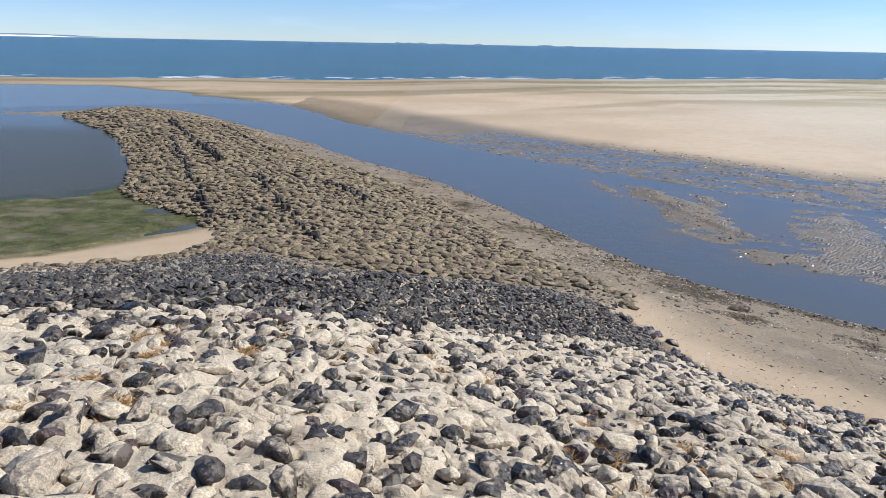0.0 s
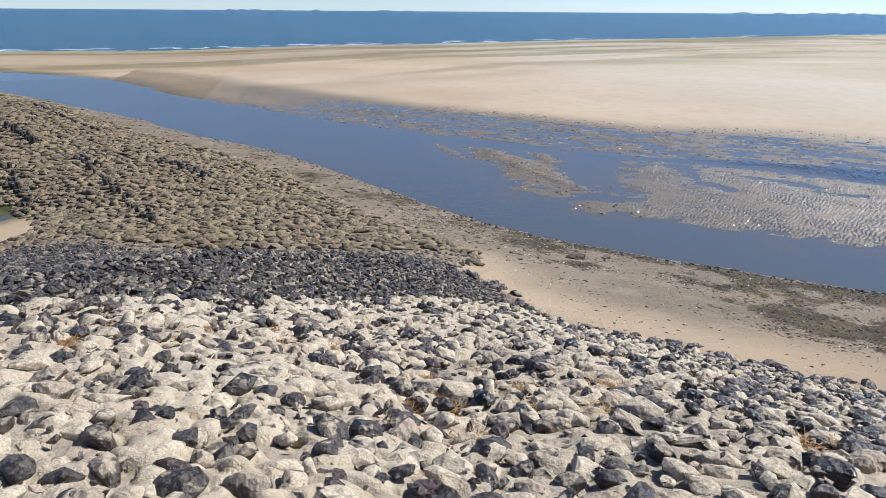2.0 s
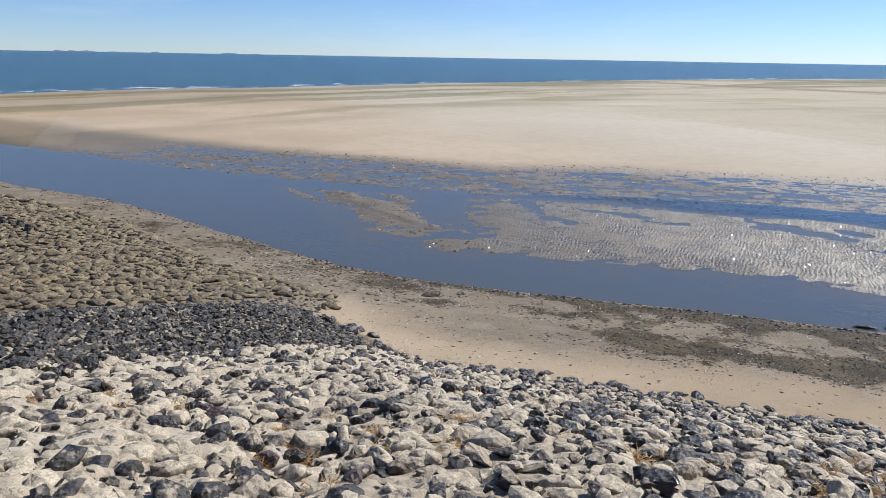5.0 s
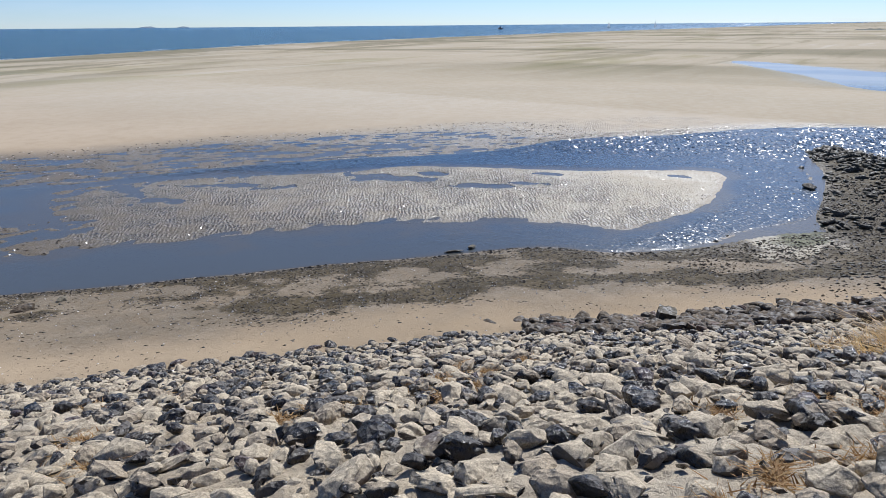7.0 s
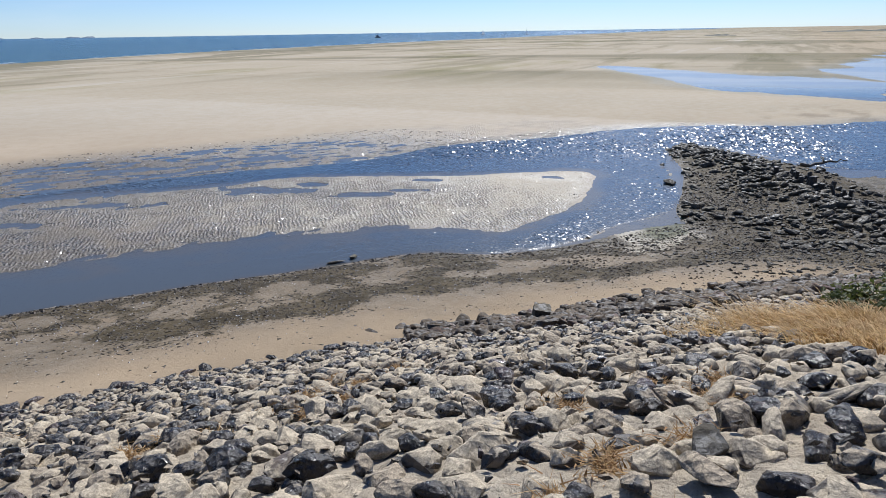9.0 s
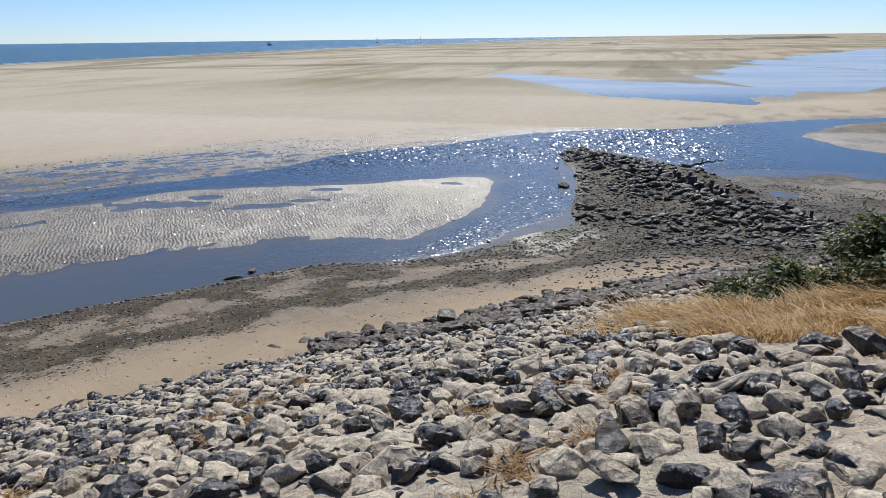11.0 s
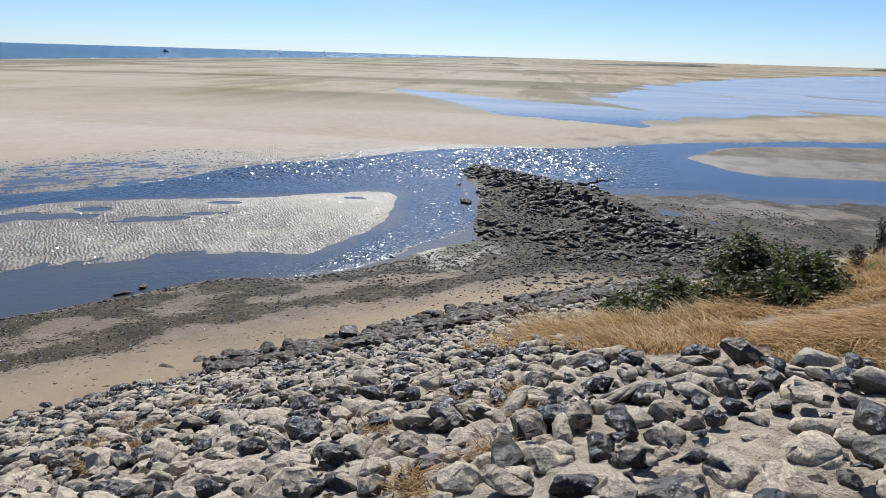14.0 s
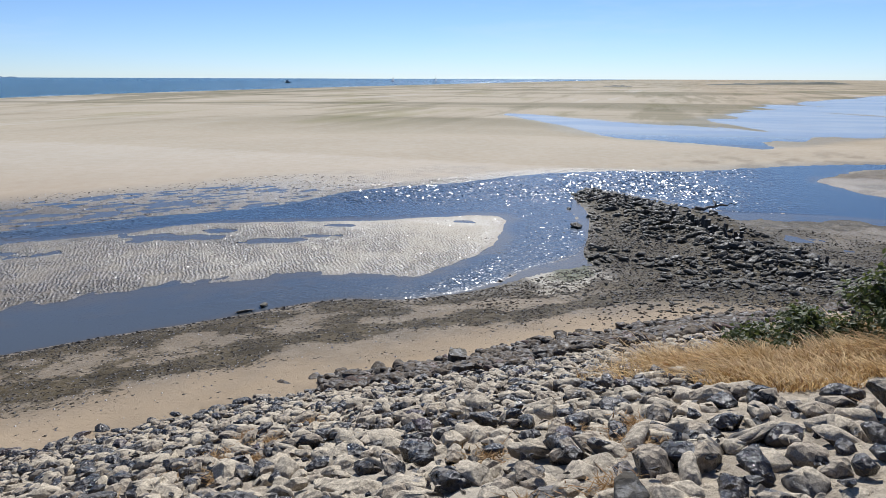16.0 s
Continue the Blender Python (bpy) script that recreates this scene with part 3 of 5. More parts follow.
    z = np.where(s_sea <= 0, -np.minimum(0.03 * np.abs(s_sea) + 0.01, 2.0), z)
    # stone groynes stand on low mounds
    gl, gr = signed(x, y, left_groyne), signed(x, y, right_groyne)
    z = np.where(gl > 0, np.maximum(z, np.minimum(0.05 + 0.16 * gl, 0.55)), z)
    spine = line_distance(x, y, groyne_ridge)
    z = np.where(gr > 0, np.maximum(z, np.minimum(0.16 * gr, 0.10 + 0.48 * np.exp(-((spine / 1.5) ** 2)))), z)
    inside = d < 0
    rise = slope_height(x, y)[1]
    z = np.where(inside, np.maximum(rise - 0.10 - 0.4 * step(-d, 0, 1.5), 0.6), z)
    # masks
    wet = np.clip(np.where(near, 1 - step(sn, 1.5, 5.0 + 3 * fractal(x / 3, y / 3, 61)), np.maximum(grey, 1 - step(s, 0.5, 4))), 0, 1)
    wet = np.where(on_isle, np.where(x > 50, 0.85, np.where(signed(px, py, spit) < 0, 0.35, 0.0) + 0.15 + 0.6 * low + 0.5 * (1 - step(isles, 0.1, 1.6))), wet)
    wet = np.where(film, np.maximum(wet, 0.3 * step(lagoon, -6, 4)), wet)
    wet = np.where((s_sea > 0) & ~near, np.maximum(wet, 0.45 * (1 - step(s_sea + 60 * fractal(x / 90, s_sea / 12, 71), 14, 62))), wet)
    weed_d = sn / (sn + np.maximum(d, 0.01))
    wet = np.where(near, np.maximum(wet, 0.30 + 0.65 * (1 - step(weed_d + 0.25 * fractal(x / 3, y / 3, 67), 0.62, 0.9)) + 0.4 * fractal(x / 1.5, y / 1.5, 65)), wet)
    wet = np.where(near & (x > 22), np.maximum(wet, step(x + 3 * fractal(x / 4, y / 4, 63), 22, 27)), wet)
    wet = np.where(near & (x < -7) & (y < 30) & (gl < 0), 0.3 * (1 - step(sn, 0.2, 1.2)), wet)
    line_d = weed_d + 0.16 * fractal(x / 3.5, y / 3.5, 81)
    bands = np.exp(-(((line_d - 0.08) / 0.11) ** 2)) + 0.95 * step(x, 9, 14) * np.exp(-(((line_d - 0.52) / 0.09) ** 2)) + 0.27 + 0.10 * (1 - step(x, 11, 15))
    weed = near * step(x, 4, 11) * step(weed_d, 0.0, 0.03) * (1 - step(line_d, 0.60, 0.74)) * np.clip(bands + 3.2 * fractal(x / 1.2, y / 1.2, 83, 5), 0, 1) * (~inside)
    wet = np.where(near & ~inside, np.maximum(wet, 0.85 * step(x, 5, 12) * (1 - step(weed_d + 0.5 * fractal(x / 2, y / 2, 85), 0.50, 0.64))), wet)
    weed = np.where(near & (gl < -0.2) & (x < 9) & (x > -6) & (y > 18), (0.32 + 2.0 * fractal(x / 2.5, y / 2.5, 84)) * (1 - 0.6 * step(sn, 1.5, 5.5)), weed)
    weed = np.where(gr > -3.5, np.maximum(weed, 0.75 * step(gr, -3.5, -1)), weed)
    green = signed(x + 1.5 * fractal(x / 3, y / 3, 91), y + 6.5 * fractal(x / 5, y / 5, 94), algae_line)
    shore_gap = line_distance(x, y, left_shore)
    algae = step(green, -2.2, -0.2) * (gl < 0.3) * (x < -8.5) * np.clip(0.95 + 1.6 * fractal(x / 1.4, y / 0.9, 96, 4), 0.4, 1)
    algae = np.maximum(algae, 1.0 * (1 - step(np.hypot((x - 28.8) / 1.9, (y - 2.8) / 0.9) + 1.6 * fractal(x, y, 92), 0.7, 1.3)))
    streak = fractal(x / 60, s_sea / 7, 95)
    algae = np.where((s_sea > 0) & (s_sea < 200) & ~near, np.maximum(algae, 0.5 * step(streak + 0.06 * (1 - step(x, 20, 70)), -0.05, 0.10) * (1 - step(s_sea, 58, 85)) * step(s_sea, 2, 8)), algae)
    algae = np.where((reach > 95) & (s_sea > 0) & ~near, np.maximum(algae, 0.5 * step(fractal((x + 0.25 * y) / 26, y / 90, 98, 5), -0.03, 0.14) * step(x, 70, 150)), algae)
    bed = 0.02 + 0.05 * np.minimum(green, 0.6) - 0.004 * shore_gap + 0.10 * fractal(x / 2.6, y / 1.0, 93, 6)
    z = np.where((green > -3) & (x < -8) & (gl < 0.1) & (z < 0.02), np.maximum(z, bed), z)
    return z, np.clip(wet, 0, 1), np.clip(weed, 0, 1), np.clip(algae, 0, 1)

# ---- building helpers ----
def mesh_object(name, verts, faces, mat, parent=None, smooth=False):
    me = bpy.data.meshes.new(name)
    if isinstance(faces, list):
        me.from_pydata(np.asarray(verts).tolist(), [], faces)
    else:
        verts, (count, sides) = np.asarray(verts, np.float32), faces.shape
        me.vertices.add(len(verts))
        me.vertices.foreach_set("co", verts.ravel())
        me.loops.add(count * sides)
        me.loops.foreach_set("vertex_index", faces.ravel().astype(np.int32))
        me.polygons.add(count)
        me.polygons.foreach_set("loop_start", np.arange(count, dtype=np.int32) * sides)
        me.update(calc_edges=True)
        if not smooth:
            me.polygons.foreach_set("use_smooth", np.zeros(count, bool))
    if smooth:
        me.polygons.foreach_set("use_smooth", np.ones(len(me.polygons), bool))
    me.materials.append(mat)
    ob = new(name, me)
    ob.parent = parent
    return ob


def part(name, bm, mat, parent=None, label="", smooth=False):
    me = bpy.data.meshes.new(name)
    bm.to_mesh(me)
    bm.free()
    if smooth:
        me.polygons.foreach_set("use_smooth", np.ones(len(me.polygons), bool))
    me.materials.append(mat)
    ob = new(name, me)
    ob.parent = parent
    return tagged(ob, label)


def grid_faces(rows, cols, wrap=False):
    i, j = np.meshgrid(np.arange(rows - 1), np.arange(cols if wrap else cols - 1), indexing="ij")
    a, b = i * cols + j, i * cols + (j + 1) % cols
    return np.stack([a, b, b + cols, a + cols], -1).reshape(-1, 4)


def point_mask(ob, name, values):
    ob.data.attributes.new(name, "FLOAT", "POINT").data.foreach_set("value", np.asarray(values, np.float32).ravel())


RNG = np.random.default_rng(5)


def rock_shape(seed, points, bevel, squash=0.75, rounded=0.0, segments=1, crag=0.0):
    """One stone about a metre across: a hull of scattered points, its edges worn off. Returns verts and faces."""
    r = np.random.default_rng(seed)
    p = r.normal(size=(points, 3))
    p /= np.linalg.norm(p, axis=1)[:, None]
    p *= r.uniform(0.80 + 0.17 * rounded, 1.0, (points, 1))
    p *= 0.5 * np.array([1.12, 0.92, squash])
    bm = bmesh.new()
    for q in p:
        bm.verts.new(q)
    bmesh.ops.convex_hull(bm, input=bm.verts)
    bmesh.ops.delete(bm, geom=[v for v in bm.verts if not v.link_faces], context="VERTS")
    if bevel:
        bmesh.ops.bevel(bm, geom=list(bm.edges), offset=bevel, segments=segments, affect="EDGES", profile=0.5, clamp_overlap=True)
    if crag:
        bmesh.ops.triangulate(bm, faces=bm.faces)
        bmesh.ops.subdivide_edges(bm, edges=list(bm.edges), cuts=2, use_grid_fill=True)
        bm.normal_update()
        for v in bm.verts:
            q = v.co * 5 + Vector((seed, 0, 0))
            v.co += v.normal * crag * (noise.noise(q) + 0.6 * noise.noise(q * 2.3) + 0.35 * abs(noise.noise(q * 5)))
    bmesh.ops.recalc_face_normals(bm, faces=bm.faces)
    bm.verts.index_update()
    out = np.array([v.co[:] for v in bm.verts]), [[v.index for v in f.verts] for f in bm.faces]
    bm.free()
    return out


def turn_matrix(spin, tip, lean):
    return np.array(Euler((tip, lean, spin)).to_matrix())


class Scatter:
    """Stones of one kind: the nearest as objects of their own, the rest joined in one mesh."""

    def __init__(self, shapes, near_material, far_material, parent, smooth=False, near_shapes=None, piece="stone"):
        self.parent, self.far_material, self.smooth, self.piece, self.laid, self.meshes, self.singles = parent, far_material, smooth, piece, [], [], 0
        self.shapes = []
        for v, f in shapes:
            tri = [(p[0], p[k], p[k + 1]) for p in f for k in range(1, len(p) - 1)]
            self.shapes.append((v, np.array(tri)))
        for v, f in near_shapes or shapes:
            me = bpy.data.meshes.new(piece)
            me.from_pydata(v.tolist(), [], f)
            me.polygons.foreach_set("use_smooth", np.full(len(me.polygons), smooth))
            me.materials.append(near_material)
            self.meshes.append(me)

    def add(self, place, size, spin, tip, lean, single):
        if single:
            ob = new(self.piece, self.meshes[int(RNG.integers(len(self.meshes)))])
            ob.parent = self.parent
            ob.matrix_basis = Matrix.LocRotScale(place, Euler((tip, lean, spin)), size)
        else:
            self.laid.append((*place, *size, spin, tip, lean))

    def finish(self, name, label):
        if not self.laid:
            return
        laid = np.array(self.laid)
        kind = RNG.integers(len(self.shapes), size=len(laid))
        verts, faces, count = [], [], 0
        for k, (v, tri) in enumerate(self.shapes):
            s = laid[kind == k]
            if len(s) == 0:
                continue
            ca, sa, cb, sb, cc, sc = (f(s[:, q]) for q in (7, 8, 6) for f in (np.cos, np.sin))
            turn = np.stack([cb * cc, sa * sb * cc - ca * sc, ca * sb * cc + sa * sc,
                             cb * sc, sa * sb * sc + ca * cc, ca * sb * sc - sa * cc, -sb, sa * cb, ca * cb], -1).reshape(-1, 3, 3)
            p = np.einsum("nij,nkj->nki", turn, v[None] * s[:, None, 3:6]) + s[:, None, :3]
            verts.append(p.reshape(-1, 3))
            faces.append((tri[None] + (count + np.arange(len(s)) * len(v))[:, None, None]).reshape(-1, 3))
            count += len(s) * len(v)
        ob = mesh_object(name, np.concatenate(verts), np.concatenate(faces), self.far_material, self.parent, self.smooth)
        tagged(ob, label, kind="stuff")


def spread(zone, gap, jitter=0.38):
    """Places on a shaken grid inside a closed line."""
    (x0, y0), (x1, y1) = zone.min(0), zone.max(0)
    gx, gy = np.meshgrid(np.arange(x0, x1, gap), np.arange(y0, y1, gap * 0.87), indexing="ij")
    gx = gx + 0.5 * gap * (np.arange(gx.shape[1]) % 2)[None]
    x = (gx + RNG.uniform(-jitter, jitter, gx.shape) * gap).ravel()
    y = (gy + RNG.uniform(-jitter, jitter, gy.shape) * gap).ravel()
    keep = within_line(x, y, zone)
    return x[keep], y[keep]


def empty(name, place, label, category, group="", kind=""):
    ob = new(name)
    ob.empty_display_size = 0.2
    return tagged(ob, label, category, group, kind)


# ---- ground: one sheet of sand and mud out to the horizon ----
bearing = np.radians(np.concatenate([np.arange(-55, 135, 0.25), np.arange(135, 305, 5.0)]))
ring = np.concatenate([[0.3], np.geomspace(2.0, 15, 70)[:-1], np.geomspace(15, 60, 300)[:-1], np.geomspace(60, 5600, 300)])
R, A = np.meshgrid(ring, bearing, indexing="ij")
GX, GY = 0.8 + R * np.sin(A), -0.5 + R * np.cos(A)
gz, wet, weed, algae = shore(GX, GY)
ground = mesh_object("ground", np.stack([GX, GY, gz], -1).reshape(-1, 3), grid_faces(len(ring), len(bearing), True), SAND, None, True)
tagged(ground, "tidal sand flats and beach with wet ripples and dark wrack", "ground", kind="structure")
slab = 1 - step(np.hypot((GX - 27.3) / 2.7, (GY - 2.7) / 1.6) + 1.6 * fractal(GX / 0.8, GY / 0.8, 149), 0.6, 1.1)
weed = weed * (1 - 0.85 * slab)
for name, values in (("wet", wet), ("weed", weed), ("algae", algae)):
    point_mask(ground, name, values)
strip_gap = line_distance(GX, GY, near_bank[:60])
damp_strip = within_line(GX, GY, near_land) * (GX < 8) * step(GY, 19, 27) * (1 - 0.45 * step(strip_gap, 1.0, 3.5)) * np.clip(0.75 + 1.8 * fractal(GX / 2.5, GY / 2.5, 142), 0.1, 1) * step(signed(GX, GY, toe), 0.5, -1.5)
point_mask(ground, "silt", np.maximum(0.5 * damp_strip * (GX > -30) * (GX > -5 - 0.75 * (GY - 28)), 0.95 * step(signed(GX, GY, left_groyne) + 1.2 * fractal(GX / 1.5, GY / 1.5, 141), -0.3, 0.9)))
on_near = within_line(GX, GY, near_land)
groyne_d = signed(GX, GY, right_groyne) + 2.5 * fractal(GX / 2, GY / 2, 143)
far_gap = line_distance(GX, GY, far_bank)
blot = fractal(GX / 2.4, GY / 1.5, 155, 6)
murk = np.where(~on_near & (GX < 38) & (GX > -20) & (far_gap < 13), 0.6 * (1 - step(GX, 14, 38)) * (1 - step(far_gap, 7, 12)), 0)
shoal_d = np.maximum(signed(GX, GY, spit), signed(GX, GY, shoal_line))
murk = np.maximum(murk, 0.75 * step(shoal_d, -1.5, 0.3) * (1 - step(GX + 6 * fractal(GX / 2.5, GY / 1.5, 158, 5), 16, 27)))
murk = np.maximum(murk, np.where(~on_near & (GX > 66) & (GY < 6) & (far_gap < 26), 0.4 * step(-GY, -6, 4) * step(blot, -0.05, 0.2) * (1 - step(far_gap, 4, 14)), 0))
murk = np.maximum(murk, np.where(on_near & (GX > 36) & (GY < -2), 0.4 * step(blot, -0.04, 0.2), 0))
murk = np.maximum(murk, np.where(signed(GX, GY, right_isle) > -1, 0.3 + 0.5 * step(blot, -0.1, 0.2), 0))
point_mask(ground, "mud", (1 - slab) * np.maximum(murk, np.maximum(np.maximum(step(groyne_d, -1.2, 0.6), 0.25 * step(signed(GX, GY, right_isle) + 5 * fractal(GX / 6, GY / 6, 147), -1, 1)), 0.8 * on_near * step(GX + 6 * fractal(GX / 2, GY / 2, 145), 19, 26) * step(groyne_d, -7.5, -1.5))))
isle_d = signed(GX, GY, spit)
# pale slab and far sand; on the spit, sky sheen put into the colour
point_mask(ground, "pale", np.maximum(np.maximum(slab, np.where(on_near & (GX > 36) & (GY < -2), 0.15 * step(-blot, -0.06, 0.15), 0)), np.maximum(0.95 * step(isle_d, -0.5, 1.0) * (0.12 + 0.83 * step(GX + 5 * fractal(GX / 3, GY / 3, 159), 15, 27)), np.where(on_near, 0, 0.85 * step(np.hypot(GX, GY), 25, 80) * step(GX, 12, 50) * (1 - 0.45 * step(-GY, -4, 30)) * (1 - 0.75 * step(signed(GX, GY, right_isle), -1.5, 0.5) * step(fractal(GX / 7, GY / 7, 156), 0.12, -0.1))))))
for bar in bars:
    isle_d = np.maximum(isle_d, signed(GX, GY, bar))
ripple = step(isle_d, -1.0, 1.5) * (1 - 0.85 * step(GX - 0.4 * GY, 24, 31))
on_near = within_line(GX, GY, near_land)
point_mask(ground, "sheen", np.where(on_near, 0.10 + 0.2 * (1 - step(gz, 0.02, 0.12)), np.where((GX > 62) | (GX < -8), 0.15, 1.0)) * np.where(np.hypot(GX, GY) > 90, 0.4, 1.0))
grey_zone = ~within_line(GX, GY, channel) & (far_gap < 11) & (GX > -5) & (GX < 60) & (GY > 8)
point_mask(ground, "ripple", np.maximum(ripple, 0.6 * grey_zone * (1 - step(far_gap, 7, 11))))

reach = np.hypot(GX, GY)
point_mask(ground, "far", np.where(on_near, 0, step(reach + 60 * fractal(GX / 60, GY / 25, 157), 85, 150)))

# ---- water ----
divide = smooth_line([(-5600, -330), (-900, -60), (-200, 106), (-60, 125), (-20, 118), (60, 130), (150, 150), (400, 185), (1500, 215), (5600, 250)], False, 3)


def water_sheet(name, line, mat, label):
    bm = bmesh.new()
    bm.faces.new([bm.verts.new((x, y, 0)) for x, y in line])
    bmesh.ops.triangulate(bm, faces=bm.faces)
    bmesh.ops.recalc_face_normals(bm, faces=bm.faces)
    ob = part(name, bm, mat)
    if ob.data.polygons[0].normal.z < 0:
        ob.data.flip_normals()
    return tagged(ob, label, "water", kind="structure")


water_sheet("sea", np.concatenate([divide, [(5600, 5600), (-5600, 5600)]]), SEA, "deep blue sea ruffled by wind to the horizon")
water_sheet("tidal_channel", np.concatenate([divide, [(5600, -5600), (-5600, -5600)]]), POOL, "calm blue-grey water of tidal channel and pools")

# ---- revetment: grouted stone slope ----
bearing = np.radians(np.concatenate([np.arange(-62, 125, 0.2), np.arange(125, 298, 6.0)]))
ring = np.concatenate([[0.005], np.linspace(0.06, 1.56, 26), np.geomspace(1.6, 34, 340)])
R, A = np.meshgrid(ring, bearing, indexing="ij")
RX, RY = 0.8 + R * np.sin(A), -0.5 + R * np.cos(A)
toe_d, rz = slope_height(RX, RY)
rz = rz + 0.05 * fractal(RX / 0.9, RY / 0.9, 101) - 0.05
edge = step(toe_d, -0.3, 0.25)
upper = np.array([(-30, 7.4), *band_top[10:], (5.6, 12.9), *toe[(toe[:, 0] > 5.6) & (toe[:, 1] > -14)], (24, -14), (0, -20), (-30, -20)])
lx, ly = spread(upper, 0.215, 0.42)
keep = (np.hypot(lx, ly) < 30) & (ly > -9)
lx, ly = lx[keep], ly[keep]
GRASS = [(9.7, -0.5), (8.6, -0.85), (7.4, -1.1), (6.2, -1.6), (6.0, -2.1), (5.3, -2.7), (4.6, -2.8), (3.6, -4.2), (4.5, -8), (9, -9), (13, -7),
         (11.5, -4.4), (10.4, -2.2), (10.1, -1.1)]
grass_zone = smooth_line(GRASS, True, 3)
grassy = signed(lx, ly, grass_zone) > 0.15
lx, ly = lx[~grassy], ly[~grassy]
dist = np.hypot(lx - 0.8, ly + 0.5)
lump_d, lump_z = slope_height(lx, ly)
packed = step(lx - 0.6 * ly, -2.0, 3.5)  # towards the grass the stones lie closer, with less grout
lump = 0.05 * np.clip(0.5 + 1.9 * fractal(RX / 0.25, RY / 0.25, 103, 3), 0, 1)
for x, y, far, close in zip(lx, ly, dist, packed):
    size, tall = RNG.uniform(0.09, 0.17), RNG.uniform(0.02, 0.11) * (1 - 0.6 * close)
    spin, long = RNG.uniform(0, 3.14), RNG.uniform(1.0, 1.5)
    i0, i1 = np.searchsorted(ring, (far - 0.3, far + 0.3))
    a, w = math.atan2(x - 0.8, y + 0.5), 0.33 / max(far, 0.5)
    j0, j1 = np.searchsorted(bearing, (a - w, a + w))
    if i1 <= i0 or j1 <= j0:
        continue
    dx, dy = RX[i0:i1, j0:j1] - x + RNG.uniform(-0.1, 0.1), RY[i0:i1, j0:j1] - y + RNG.uniform(-0.1, 0.1)
    u, v = dx * math.cos(spin) + dy * math.sin(spin), -dx * math.sin(spin) + dy * math.cos(spin)
    q = np.clip(1.15 - (np.abs(u) / (size * long)) ** 3 - (np.abs(v) / size * long) ** 3, 0, 1)
    tilt = 1 + 0.35 * (u + v) / size * RNG.uniform(-1, 1)
    lump[i0:i1, j0:j1] = np.maximum(lump[i0:i1, j0:j1], tall * q**0.6 * np.clip(tilt, 0.4, 1.6))
lump = lump + 0.06 * fractal(RX / 0.14, RY / 0.14, 107, 4) - 0.05 * np.abs(fractal(RX / 0.3, RY / 0.22, 109, 4))
in_band = within_line(RX, RY, band_zone)
rz = rz + np.where(in_band, -0.04, lump - 0.008 * step(RX - 0.6 * RY, -2.0, 3.5))
rz = rz * edge + (rz - 0.6) * (1 - edge)
keep_ring = (toe_d > -0.7).reshape(-1)
faces = grid_faces(len(ring), len(bearing), True)
faces = faces[keep_ring[faces].any(1)]
used, faces = np.unique(faces, return_inverse=True)
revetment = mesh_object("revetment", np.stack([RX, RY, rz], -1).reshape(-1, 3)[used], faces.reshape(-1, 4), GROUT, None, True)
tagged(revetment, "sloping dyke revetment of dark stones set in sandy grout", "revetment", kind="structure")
# shade painted low between lumps; bed under rubble and boulders also darkened
point_mask(revetment, "bed_shade", ((1 - step(lump, 0.0, 0.06)) * np.where(in_band, 1.0, 0.75) + np.where(toe_d < 5.2 * step(RX, 11.8, 15.0) - 0.3, 0.9, 0.0)).clip(0, 1).ravel()[used])

# basalt stones that stand out of the grout
def basalt_shapes(crag):
    return [rock_shape(100 + k, 15 + k % 8, 0.035 + 0.015 * (k % 3), 0.85, 0.3 + 0.12 * (k % 4), 1, crag) for k in range(18)]


stones = Scatter(basalt_shapes(0.0), BASALT, BASALT_FAR, revetment, True, basalt_shapes(0.03))
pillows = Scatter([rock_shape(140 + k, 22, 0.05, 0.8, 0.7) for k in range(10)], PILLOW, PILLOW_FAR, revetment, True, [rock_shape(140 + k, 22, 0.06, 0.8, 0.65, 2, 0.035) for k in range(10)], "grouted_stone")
skipped = within_line(lx, ly, band_zone) | (lump_d < 5.0 * step(lx + 0.8 * RNG.uniform(-1, 1, len(lx)), 11.8, 15.0) - 0.3)
for k in np.argsort(np.hypot(lx - 3.0, ly - 1.2)):
    if skipped[k]:
        continue
    x, y, z, d = lx[k], ly[k], lump_z[k], lump_d[k]
    close = packed[k]
    big = (0.145 + 0.16 * RNG.uniform() ** 1.6 + (0.10 if RNG.uniform() < 0.06 else 0.0)) * (0.85 if d < 2.5 else 1.0) * (1 - 0.08 * close)
    size = (big * RNG.uniform(1.0, 1.35), big * RNG.uniform(0.9, 1.15), big * RNG.uniform(0.6, 0.9))
    kind = stones if RNG.uniform() < 0.57 - 0.12 * close + (0.24 if d < 2.2 else 0.0) else pillows
    low = RNG.uniform(-0.05, 0.045) if kind is stones else RNG.uniform(-0.06, 0.025)
    near = kind.singles < 300
    kind.singles += near
    kind.add((x, y, z + low), size, RNG.uniform(0, 6.28), RNG.uniform(-0.3, 0.3), RNG.uniform(-0.3, 0.3), near)
